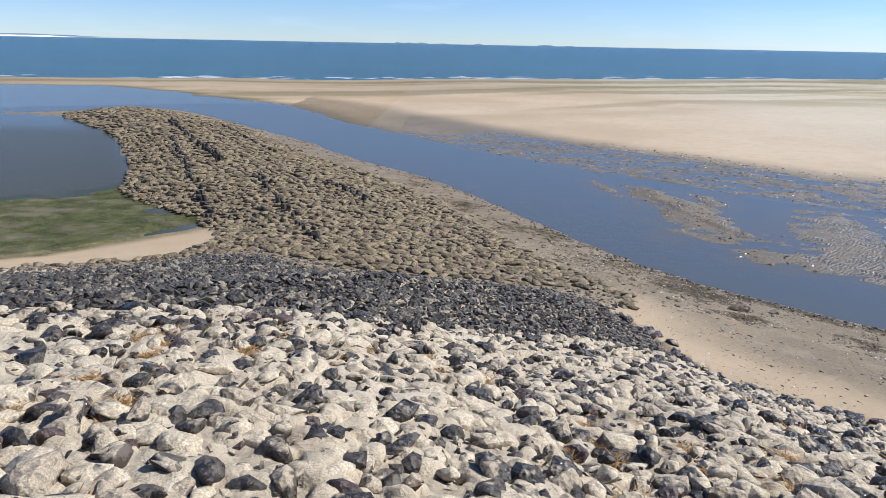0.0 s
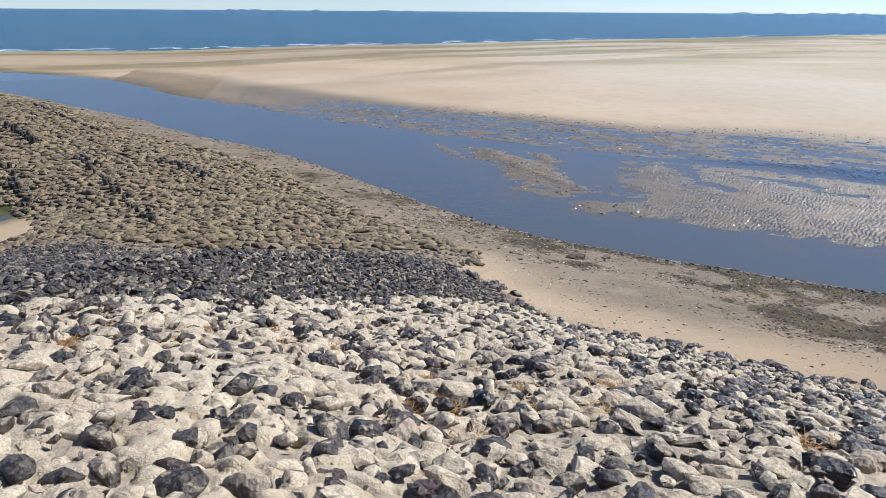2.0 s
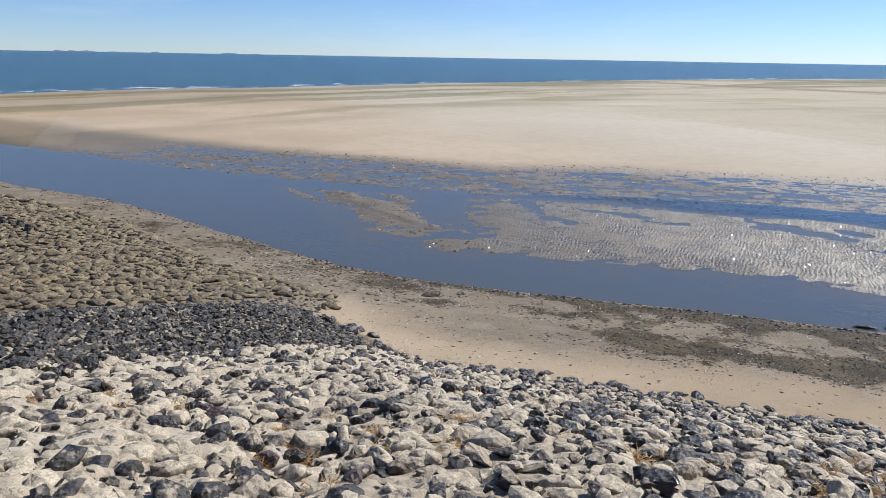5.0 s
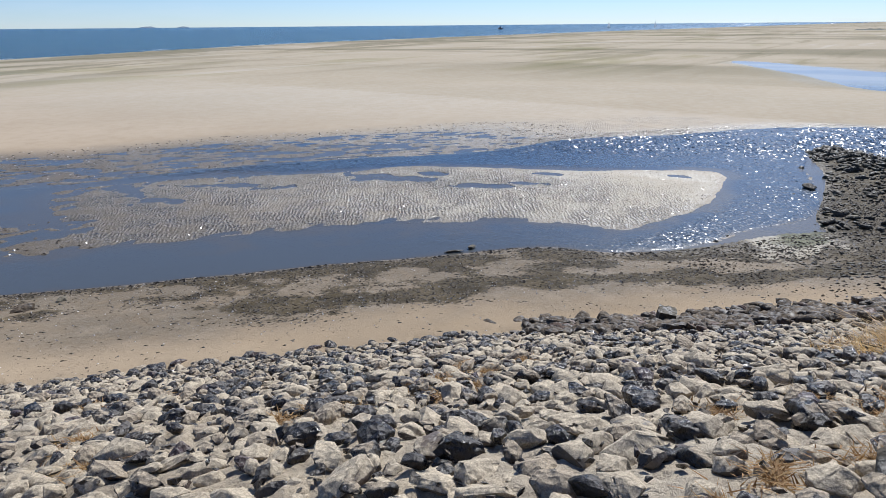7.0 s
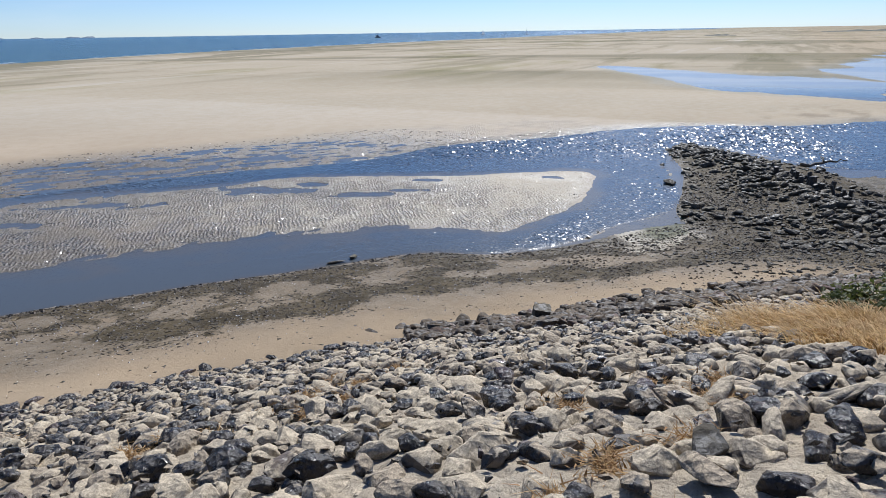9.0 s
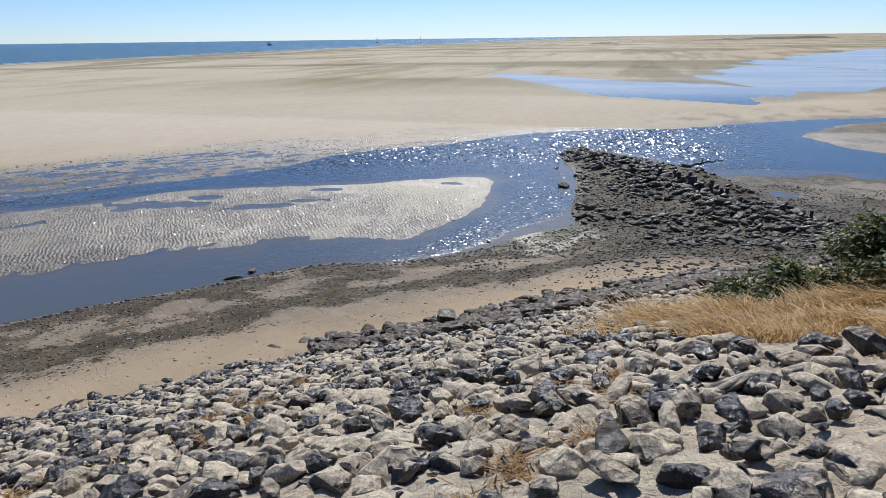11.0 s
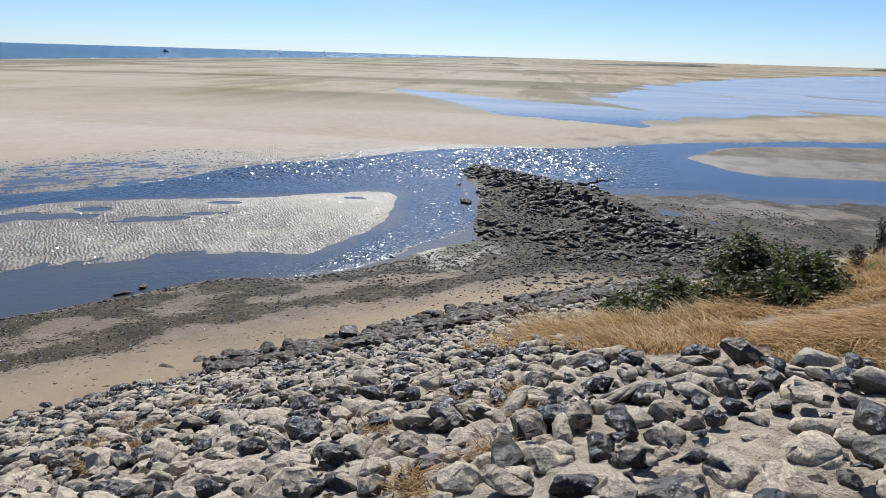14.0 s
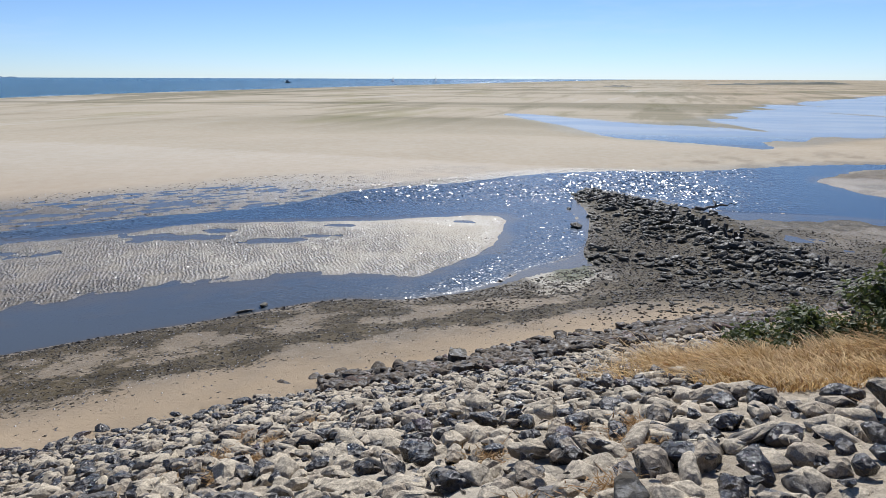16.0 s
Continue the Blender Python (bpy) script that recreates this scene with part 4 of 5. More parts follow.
# a loose darker row along the toe
for (ax, ay), (bx, by) in zip(toe[:-1], toe[1:]):
    if ax < 4.3 or ax > 15:
        continue
    for _ in range(int(6 * math.hypot(bx - ax, by - ay))):
        t, off = RNG.uniform(), float(np.clip(RNG.normal(0.0, 0.2), -0.3, 0.3))
        n = np.array([by - ay, ax - bx]) / max(math.hypot(bx - ax, by - ay), 1e-6)
        x, y = ax + t * (bx - ax) + off * n[0], ay + t * (by - ay) + off * n[1]
        big = RNG.uniform(0.2, 0.42)
        z = 1.2 + 0.4 * max(signed(np.array([x]), np.array([y]), toe)[0], -0.15)
        stones.add((x, y, z), (big * 1.2, big, big * 0.75), RNG.uniform(0, 6.28), RNG.uniform(-0.3, 0.3), RNG.uniform(-0.3, 0.3), False)
pillows.finish("farther_grouted_stones", "many stones rounded over by tan grout")
stones.finish("farther_stones", "many dark basalt stones set in grout")
chips = Scatter([rock_shape(160 + k, 8, 0.0, 0.7) for k in range(6)], BASALT, BASALT_FAR, revetment)
qx, qy = spread(upper, 0.13, 0.5)
keep = (np.hypot(qx - 0.8, qy + 0.5) < 11) & (np.hypot(qx - 0.8, qy + 0.5) > 1.3) & ~within_line(qx, qy, band_zone) & ~within_line(qx, qy, grass_zone) & (RNG.uniform(size=len(qx)) < 0.3)
qx, qy = qx[keep], qy[keep]
qz = slope_height(qx, qy)[1]
for x, y, z in zip(qx, qy, qz):
    big = RNG.uniform(0.035, 0.10)
    chips.add((x, y, z + RNG.uniform(-0.01, 0.05)), (big * 1.3, big, big * 0.8), RNG.uniform(0, 6.28), RNG.uniform(-0.6, 0.6), RNG.uniform(-0.6, 0.6), False)
chips.finish("stone_chips", "small chips of stone between the larger ones")

# ---- band of black rubble across the foot of the slope ----
band = tagged(empty("rubble_band", (0, 0, 0), "", ""), "band of loose black basalt rubble below the grouted slope", "rubble", kind="structure")
rubble = Scatter([rock_shape(200 + k, 9, 0.0, 0.65) for k in range(10)], RUBBLE, RUBBLE_FAR, band)
bx, by = spread(band_zone, 0.145)
keep = (bx > -16)
bx, by = bx[keep], by[keep]
bd, bz = slope_height(bx, by)
bg = np.where(bd > 0, bz, shore(bx, by)[0])
singles = 0
for k in np.argsort(np.hypot(bx, by)):
    big = RNG.uniform(0.12, 0.235)
    near = singles < 300
    singles += near
    rubble.add((bx[k], by[k], bg[k] - 0.05 + RNG.uniform(0, 0.05)), (big * 1.2, big, big * 0.8), RNG.uniform(0, 6.28), RNG.uniform(-0.4, 0.4), RNG.uniform(-0.4, 0.4), near)
rubble.finish("farther_rubble", "countless small black basalt stones")

# ---- left groyne: broad causeway of silty cobbles ----
groyne = tagged(empty("stone_groyne", (0, 0, 0), "", ""), "low broad groyne of brown silty cobbles running seaward", "groyne", "stone groynes", "structure")
cobbles = Scatter([rock_shape(300 + k, 18, 0.05, 0.62, 0.8) for k in range(10)], COBBLE, COBBLE_FAR, groyne, True)
for zone_y0, zone_y1, gap in ((15, 34, 0.34), (34, 52, 0.44), (52, 78, 0.6)):
    cx, cy = spread(left_groyne, gap, 0.3)
    keep = (cy >= zone_y0) & (cy < zone_y1) & ~within_line(cx, cy, band_zone)
    cx, cy = cx[keep], cy[keep]
    cz = shore(cx, cy)[0]
    singles = 0
    for k in np.argsort(np.hypot(cx, cy)):
        big = gap * RNG.uniform(0.85, 1.5)
        near = zone_y0 == 15 and singles < 300
        singles += near
        cobbles.add((cx[k], cy[k], cz[k] + RNG.uniform(-0.04, 0.05)), (big * 1.2, big * 0.95, min(big * 0.7, 0.36)), RNG.uniform(0, 6.28), RNG.uniform(-0.2, 0.2), RNG.uniform(-0.2, 0.2), near)
cobbles.finish("farther_cobbles", "many brown cobbles covered with silt")

# ---- right groyne: heap of dark weedy boulders ----
heap = tagged(empty("boulder_groyne", (0, 0, 0), "", ""), "ruined groyne of dark weed-covered boulders beside the channel", "groyne", "stone groynes", "structure")
boulders = Scatter([rock_shape(400 + k, 16, 0.06, 0.8, 0.55) for k in range(12)], WEEDY, WEEDY_FAR, heap, True)
hx, hy = spread(right_groyne, 0.33, 0.48)
hz, hd, spine = shore(hx, hy)[0], signed(hx, hy, right_groyne), line_distance(hx, hy, groyne_ridge)
clump = fractal(hx / 1.9, hy / 1.9, 173, 4)
singles = 0
for k in np.argsort(np.hypot(hx, hy)):
    crown = math.exp(-((spine[k] / 1.5) ** 2))
    if RNG.uniform() > (0.36 + 2.1 * clump[k]) * min(hd[k] + 0.3, 1.0) + 0.75 * crown:
        continue
    big = 0.16 + 0.38 * RNG.uniform() ** 1.7 + 0.18 * crown * RNG.uniform() + (0.32 if RNG.uniform() < 0.06 else 0.0)
    near = singles < 300
    singles += near
    boulders.add((hx[k], hy[k], hz[k] + RNG.uniform(0.0, 0.08)), (big * 1.25, big * 0.9, big * RNG.uniform(0.5, 0.75)), RNG.uniform(0, 6.28), RNG.uniform(-0.35, 0.35), RNG.uniform(-0.35, 0.35), near)
hx, hy = spread(smooth_line([(47, 4), (43, -3), (36, -8), (31, -13), (25, -13), (21.5, -6), (21.5, 0), (26, 3), (31, 2.6), (41, 3.4)], True, 4), 0.36, 0.5)
hz = shore(hx, hy)[0]
for k in range(len(hx)):
    if hz[k] > 0.0 and RNG.uniform() < 0.42 + 1.5 * fractal(hx[k : k + 1] / 2, hy[k : k + 1] / 2, 153, 3)[0]:
        big = RNG.uniform(0.07, 0.24)
        boulders.add((hx[k], hy[k], hz[k] + 0.01), (big * 1.2, big, big * 0.6), RNG.uniform(0, 6.28), RNG.uniform(-0.2, 0.2), RNG.uniform(-0.2, 0.2), False)
boulders.finish("farther_boulders", "many dark weed-covered boulders")

# ---- loose stones on the damp strip between cobbles and channel ----
strip = np.array([(-26, 70), (-18, 61), (-11, 52), (-6, 44.8), (-1.4, 38.4), (2, 32.3), (4.6, 27), (6.8, 23.2), (9.2, 20.3), (12.5, 17.6), (10, 16.5), (6.5, 17.5), (5.4, 18.6), (3.4, 22.4), (1.6, 25.6), (-0.5, 29.2), (-3.5, 33.6), (-6, 37), (-12, 48), (-20, 62.5)])
loose = Scatter([rock_shape(450 + k, 11, 0.0, 0.6, 0.5) for k in range(8)], COBBLE, COBBLE_FAR, groyne)
sx, sy = spread(strip, 0.42, 0.5)
sz = shore(sx, sy)[0]
clump = fractal(sx / 1.8, sy / 1.8, 151, 3)
for k in range(len(sx)):
    if RNG.uniform() > 0.30 + 2.2 * clump[k]:
        continue
    big = RNG.uniform(0.08, 0.30)
    loose.add((sx[k], sy[k], max(sz[k], 0) + 0.01), (big * 1.2, big, big * 0.6), RNG.uniform(0, 6.28), 0.0, 0.0, False)
loose.finish("loose_stones", "small silty stones scattered on damp sand")

# ---- brown boulders along the right end of the toe ----
shelf = tagged(empty("boulder_row", (0, 0, 0), "", ""), "row of rounded brown boulders at the foot of the dyke", "boulders", kind="structure")
brown = Scatter([rock_shape(500 + k, 20, 0.05, 0.75, 0.8) for k in range(8)], BOULDER, BOULDER_FAR, shelf, True)
row = np.array([(13.6, 6.2), (14.9, 4.4), (16.4, 2.7), (17.6, 1.6), (18.8, 0.1), (20.2, -2.0), (21.6, -4.5), (22.4, -7)])
spots = []
for (ax, ay), (bx, by) in zip(row[:-1], row[1:]):
    for _ in range(int(95 * math.hypot(bx - ax, by - ay))):
        t, off = RNG.uniform(), RNG.uniform(-0.5, 5.2) * (0.3 + 0.68 * min(max((ax - 13) / 4, 0), 1))
        n = np.array([by - ay, ax - bx]) / math.hypot(bx - ax, by - ay)
        spots.append((ax + t * (bx - ax) + off * n[0], ay + t * (by - ay) + off * n[1]))
spots = np.array(spots)
spot_d, spot_z = slope_height(spots[:, 0], spots[:, 1])
spot_z = np.where(spot_d > 0, spot_z, shore(spots[:, 0], spots[:, 1])[0])
singles = 0
for (x, y), z in zip(spots, spot_z):
    big = RNG.uniform(0.18, 0.46)
    near = singles < 200
    singles += near
    brown.add((x, y, z + 0.06), (big * 1.2, big, big * 0.8), RNG.uniform(0, 6.28), RNG.uniform(-0.3, 0.3), RNG.uniform(-0.3, 0.3), near)
brown.finish("farther_boulders", "more brown boulders")


def lone_rock(place, size, mat, label, seed, spin=0.0):
    v, f = rock_shape(seed, 16, 0.04, 0.7, 0.4)
    v = v * np.array(size)
    v[:, 2] -= v[:, 2].min() * 0.72
    ob = mesh_object("rock", v, f, mat)
    ob.matrix_basis = pose(*place, 0, 0, spin)
    return tagged(ob, label, "rock", "lone rocks")


def height_at(x, y):
    d, z = slope_height(np.array([x]), np.array([y]))
    return float(z[0]) if d[0] > 0 else float(shore(np.array([x]), np.array([y]))[0][0])


lone_rock((8.45, 18.4, height_at(8.45, 18.4) - 0.06), (0.75, 0.5, 0.38), BOULDER, "weathered grey-brown rock half buried in beach sand", 601)
lone_rock((9.6, 18.7, height_at(9.6, 18.7) - 0.04), (0.5, 0.35, 0.25), WEEDY, "dark weedy rock lying on damp beach sand", 602, 40)
lone_rock((1.9, 25.6, height_at(1.9, 25.6) - 0.03), (0.45, 0.35, 0.28), COBBLE, "brown rock alone on sand beside the groyne", 603)
bm = bmesh.new()
bmesh.ops.create_cube(bm, size=1, matrix=Matrix.Translation((0, 0, 0.22)) @ Matrix.Diagonal((0.42, 0.36, 0.62, 1)))
bmesh.ops.subdivide_edges(bm, edges=list(bm.edges), cuts=2, use_grid_fill=True)
for v in bm.verts:
    v.co += 0.035 * Vector((noise.noise(v.co * 6), noise.noise(v.co * 6 + Vector((5, 0, 0))), noise.noise(v.co * 6 + Vector((0, 5, 0)))))
block = part("rock", bm, WEEDY)
block.matrix_basis = pose(14.95, 3.55, 1.14, 6, -5, 20)
tagged(block, "square black block of stone standing at the dyke toe", "rock", "lone rocks")
lone_rock((13.4, 7.0, 0.95), (0.55, 0.4, 0.35), BOULDER, "brown boulder lying on dry sand before the toe", 605, 70)
lone_rock((13.9, 6.5, 1.0), (0.62, 0.4, 0.28), BOULDER, "flat brown boulder lying on dry sand before the toe", 606, 10)
lone_rock((37.1, 3.75, -0.08), (0.95, 0.75, 0.75), WEEDY, "rounded black rock standing in channel water", 607, 25)
for k, (x, y, big) in enumerate(((42.1, 4.8, 0.5), (49.3, 4.9, 0.45), (47.4, 5.2, 0.6), (50.6, 4.2, 0.5), (44.8, 4.2, 0.55), (35.5, 4.2, 0.3), (35.0, 3.95, 0.25), (39.4, 2.9, 0.5), (46.0, 4.9, 0.4))):
    lone_rock((x, y, -0.04), (big * 1.2, big, big * 0.7), WEEDY, "small black rock standing in shallow channel water", 620 + k, 40 * k)
lone_rock((5.62, -2.05, 5.66), (0.27, 0.23, 0.30), BASALT, "pale lichen-spotted stone standing beside dry grass", 608, 60)
lone_rock((4.1, -0.58, 5.66), (0.38, 0.28, 0.17), WEEDY, "smooth flat black slab lying on the grouted stones", 609, 15)
lone_rock((19.9, 12.35, 0.02), (0.75, 0.22, 0.16), WEEDY, "long black rock at the channel edge", 610, -40)
lone_rock((20.6, 12.1, 0.02), (0.55, 0.3, 0.2), WEEDY, "black wedge of rock at the channel edge", 611, 10)

# ---- timber piles in the groynes ----
def pile(place, radius, tall, lean, parent):
    bm = bmesh.new()
    bmesh.ops.create_cone(bm, cap_ends=True, segments=9, radius1=radius * 1.05, radius2=radius * 0.9, depth=tall + 0.5)
    for v in bm.verts:
        k = noise.noise(Vector((v.co.x * 9 + place[0], v.co.y * 9 + place[1], v.co.z)))
        v.co.x *= 1 + 0.25 * k
        v.co.y *= 1 + 0.25 * k
        v.co.z += 0.07 * k * (v.co.z > 0)
    bmesh.ops.bevel(bm, geom=[e for e in bm.edges if e.calc_face_angle(0) > 1], offset=0.02, segments=1, affect="EDGES")
    ob = part("pile", bm, TIMBER, parent)
    ob.matrix_basis = pose(place[0], place[1], place[2] + tall / 2 - 0.25, lean[0], lean[1], RNG.uniform(0, 90))


for a, b, count, tall in (((38.6, -1.4), (32.6, -4.6), 30, 0.52), ((31.8, -5.6), (29.8, -8.0), 6, 0.4), ((44.5, 1.6), (39.2, -1.2), 10, 0.3)):
    for k in range(count):
        t = (k + RNG.uniform(-0.3, 0.3)) / count
        x, y = a[0] + t * (b[0] - a[0]) + RNG.normal(0, 0.16), a[1] + t * (b[1] - a[1]) + RNG.normal(0, 0.16)
        if RNG.uniform() < 0.85:
            pile((x, y, height_at(x, y)), RNG.uniform(0.06, 0.15), tall * RNG.uniform(0.35, 1.15), RNG.normal(0, 10, 2), heap)
ROWS_OF_PILES = (((-24.9, 60.4), (-13.5, 40.2), 60, 0.28), ((-10.2, 36), (-4.3, 22.8), 46, 0.22), ((-20.5, 50), (-9.6, 27.3), 50, 0.18),
                 ((-20.9, 61.2), (-11.2, 43.9), 36, 0.16), ((-6.3, 34.9), (-3.2, 30.1), 16, 0.18), ((-17.2, 46.4), (-13.3, 39.8), 16, 0.45))
for a, b, count, tall in ROWS_OF_PILES:
    for k in range(count):
        t = (k + RNG.uniform(-0.3, 0.3)) / count
        x, y = a[0] + t * (b[0] - a[0]) + RNG.normal(0, 0.1), a[1] + t * (b[1] - a[1]) + RNG.normal(0, 0.1)
        if RNG.uniform() < 0.8:
            pile((x, y, height_at(x, y) + 0.10), RNG.uniform(0.07, 0.15), tall * RNG.uniform(0.3, 0.9), RNG.normal(0, 10, 2), groyne)

# driftwood branch at the far side of the boulder groyne
branch = tagged(empty("driftwood", (0, 0, 0), "", ""), "grey driftwood branch lying on the boulders by the water", "driftwood")


def limb(name, a, b, r1, r2, mat, parent, segments=7, bend=0.05):
    """A tapering, slightly crooked stick from a to b."""
    a, b = Vector(a), Vector(b)
    axis = (b - a).normalized()
    side = axis.orthogonal().normalized()
    other = axis.cross(side)
    verts, rings = [], 6
    for i in range(rings):
        t = i / (rings - 1)
        c = a.lerp(b, t) + bend * (side * noise.noise(a * 3 + axis * t * 4) + other * noise.noise(b * 3 - axis * t * 4))
        r = r1 + (r2 - r1) * t
        for k in range(segments):
            w = 2 * math.pi * k / segments
            verts.append(tuple(c + r * (side * math.cos(w) + other * math.sin(w))))
    faces = grid_faces(rings, segments, True).tolist() + [list(range(segments))[::-1], list(range((rings - 1) * segments, rings * segments))]
    return mesh_object(name, verts, faces, mat, parent, True)


limb("trunk", (43.2, -2.3, 0.3), (44.6, -4.0, 0.42), 0.10, 0.05, DRIFTWOOD, branch, 8, 0.3)
limb("twig", (44.1, -3.4, 0.38), (44.9, -3.3, 0.6), 0.06, 0.025, DRIFTWOOD, branch, 6, 0.2)
limb("twig", (44.3, -3.7, 0.4), (44.3, -4.5, 0.6), 0.05, 0.02, DRIFTWOOD, branch, 6, 0.2)

# ---- wrack, shells and pebbles strewn over the beach ----
def flakes(name, x, y, z, size, mat, label, category, rise=0.5):
    """Small bent scraps, four triangles each."""
    n = len(x)
    base = np.array([(-0.5, -0.3, 0), (0.5, -0.25, 0), (0.1, 0.4, 0), (0.02, 0.0, rise)])
    v = base[None] * RNG.uniform(0.6, 1.4, (n, 4, 3)) * size[:, None, None]
    w = RNG.uniform(0, 6.28, n)
    c, s_ = np.cos(w)[:, None], np.sin(w)[:, None]
    verts = np.stack([v[..., 0] * c - v[..., 1] * s_ + x[:, None], v[..., 0] * s_ + v[..., 1] * c + y[:, None], v[..., 2] + z[:, None]], -1)
    tri = np.array([(0, 1, 3), (1, 2, 3), (2, 0, 3), (0, 2, 1)])
    faces = (np.arange(n)[:, None, None] * 4 + tri).reshape(-1, 3)
    return tagged(mesh_object(name, verts.reshape(-1, 3), faces, mat), label, category, kind="stuff")


fx, fy = RNG.uniform(2, 36, 170000), RNG.uniform(-10, 26, 170000)
fd = signed(fx, fy, toe)
keep = (fd < -0.2) & within_line(fx, fy, near_land)
fx, fy, fd = fx[keep], fy[keep], fd[keep]
fz, fwet, fweed, _ = shore(fx, fy)
clump = np.clip(0.5 + 2.2 * fractal(fx / 0.5, fy / 0.5, 111, 3), 0, 1)
keep = (fd < -0.3) & (fz > 0.01) & (RNG.uniform(size=len(fx)) < 0.02 + 2.2 * fweed * clump)
flakes("wrack", fx[keep], fy[keep], fz[keep] - 0.005, RNG.uniform(0.04, 0.16, keep.sum()), WRACK, "dark dried seaweed and debris strewn in bands over the beach", "seaweed", 0.16)
keep = (fd < -0.2) & (fz > 0.01) & (RNG.uniform(size=len(fx)) < 0.32 * np.clip(0.45 + 3 * fractal(fx / 1.7, fy / 1.7, 115, 4), 0.03, 1))
flakes("beach_litter", fx[keep], fy[keep], fz[keep] - 0.003, RNG.uniform(0.015, 0.055, keep.sum()), LITTER, "small brown scraps and grit scattered over the sand", "debris", 0.3)
keep = (fd < -0.3) & (fz > 0.01) & (RNG.uniform(size=len(fx)) < 0.015 + 0.07 * (fweed > 0.1))
flakes("shells", fx[keep], fy[keep], fz[keep], RNG.uniform(0.025, 0.07, keep.sum()), SHELL, "broken white shells scattered on sand", "shells", 0.35)
fx, fy = RNG.uniform(2, 62, 40000), RNG.uniform(14, 56, 40000)
fz, fwet, _, _ = shore(fx, fy)
keep = (fz > 0.006) & (fwet > 0.3) & ~within_line(fx, fy, near_land) & ~within_line(fx, fy, spit)
pick = RNG.uniform(size=len(fx))
flakes("mussel_bits", fx[keep & (pick < 0.12)], fy[keep & (pick < 0.12)], fz[keep & (pick < 0.12)], RNG.uniform(0.06, 0.14, (keep & (pick < 0.12)).sum()), SHELL, "pale shell bits on the wet flats", "shells", 0.3)
flakes("mud_lumps", fx[keep & (pick > 0.6)], fy[keep & (pick > 0.6)], fz[keep & (pick > 0.6)] - 0.01, RNG.uniform(0.08, 0.25, (keep & (pick > 0.6)).sum()), WRACK, "dark scraps and worm casts on wet mud", "debris", 0.2)
fx, fy = RNG.uniform(17, 40, 60000), RNG.uniform(-14, 9, 60000)
fz = shore(fx, fy)[0]
shingle = 0.55 + 2.5 * fractal(fx / 1.5, fy / 1.5, 113, 4)
keep = (signed(fx, fy, toe) < -0.2) & (fz > 0.01) & within_line(fx, fy, near_land) & (RNG.uniform(size=len(fx)) < 0.5 * shingle * step(fx - 0.4 * fy, 17, 23))
flakes("shingle", fx[keep], fy[keep], fz[keep] - 0.01, RNG.uniform(0.05, 0.17, keep.sum()), WRACK, "dark brown shingle and weed scraps beside the boulders", "shingle", 0.3)
ex = near_bank[18:88]
t = RNG.uniform(0, len(ex) - 1.01, 6500)
i = t.astype(int)
exy = ex[i] + (ex[i + 1] - ex[i]) * (t - i)[:, None] + RNG.normal(0, 0.38, (len(t), 2))
ez = np.maximum(shore(exy[:, 0], exy[:, 1])[0], 0)
dry = ez > 0.012
exy, ez = exy[dry], ez[dry]
flakes("edge_stones", exy[:, 0], exy[:, 1], ez - 0.02, RNG.uniform(0.05, 0.26, len(ez)), WRACK, "dark pebbles and weed along the water's edge", "pebbles", 0.22)

# ---- dry grass on the crest ----
def blades(name, zone, count, tall, mat, label, category, parent=None, lean_to=(-0.2, 0.6), thick=0.0052):
    (x0, y0), (x1, y1) = zone.min(0), zone.max(0)
    x, y = RNG.uniform(x0, x1, count), RNG.uniform(y0, y1, count)
    tuft = fractal(x / 0.7, y / 0.7, 121, 3)
    keep = within_line(x, y, zone) & (tuft + 0.10 * step(signed(x, y, zone), 0.2, 1.2) > -0.03)
    x, y, tuft = x[keep], y[keep], tuft[keep]
    n = len(x)
    z = slope_height(x, y)[1] - 0.03
    h = tall * RNG.uniform(0.45, 1.15, n) * np.clip(0.75 + 4.5 * tuft, 0.22, 1.8)
    w = RNG.uniform(0, 6.28, n)
    swing = fractal(x / 1.1, y / 1.1, 125, 2)
    lx_ = (lean_to[0] + 2.6 * swing + RNG.normal(0, 0.6, n)) * h
    ly_ = (lean_to[1] - 2.6 * swing + RNG.normal(0, 0.6, n)) * h
    rows = []
    for t, wide in ((0, 1.0), (0.45, 0.9), (0.8, 0.6), (1.0, 0.15)):
        cx, cy, cz = x + lx_ * t**1.6, y + ly_ * t**1.6, z + h * (t - 0.45 * t**2.2)
        ox, oy = thick * wide * np.cos(w), thick * wide * np.sin(w)
        rows += [np.stack([cx - ox, cy - oy, cz], -1), np.stack([cx + ox, cy + oy, cz], -1)]
    verts = np.stack(rows, 1).reshape(-1, 3)
    quad = np.array([(0, 1, 3, 2), (2, 3, 5, 4), (4, 5, 7, 6)])
    faces = (np.arange(n)[:, None, None] * 8 + quad).reshape(-1, 4)
    ob = mesh_object(name, verts, faces, mat, parent)
    return tagged(ob, label, category, kind="stuff")


blades("dry_grass", grass_zone, 200000, 0.21, STRAW, "tall golden dry grass bent by the wind on the crest", "grass")
crest = np.array([(9.6, 0.3), (8.0, -0.1), (9.0, -1.2), (11.0, -1.9), (10.6, -0.2)])
blades("sparse_grass", crest, 2500, 0.3, STRAW, "thin tufts of dry grass among the boulders", "grass")
# withered tufts between the grouted stones
tx, ty = spread(upper, 0.55, 0.5)
keep = (fractal(tx / 1.6, ty / 1.6, 131, 3) > 0.12) & (np.hypot(tx - 0.8, ty + 0.5) < 8) & (signed(tx, ty, band_zone) < 0) & (signed(tx, ty, toe) > 5.5)
tufts = []
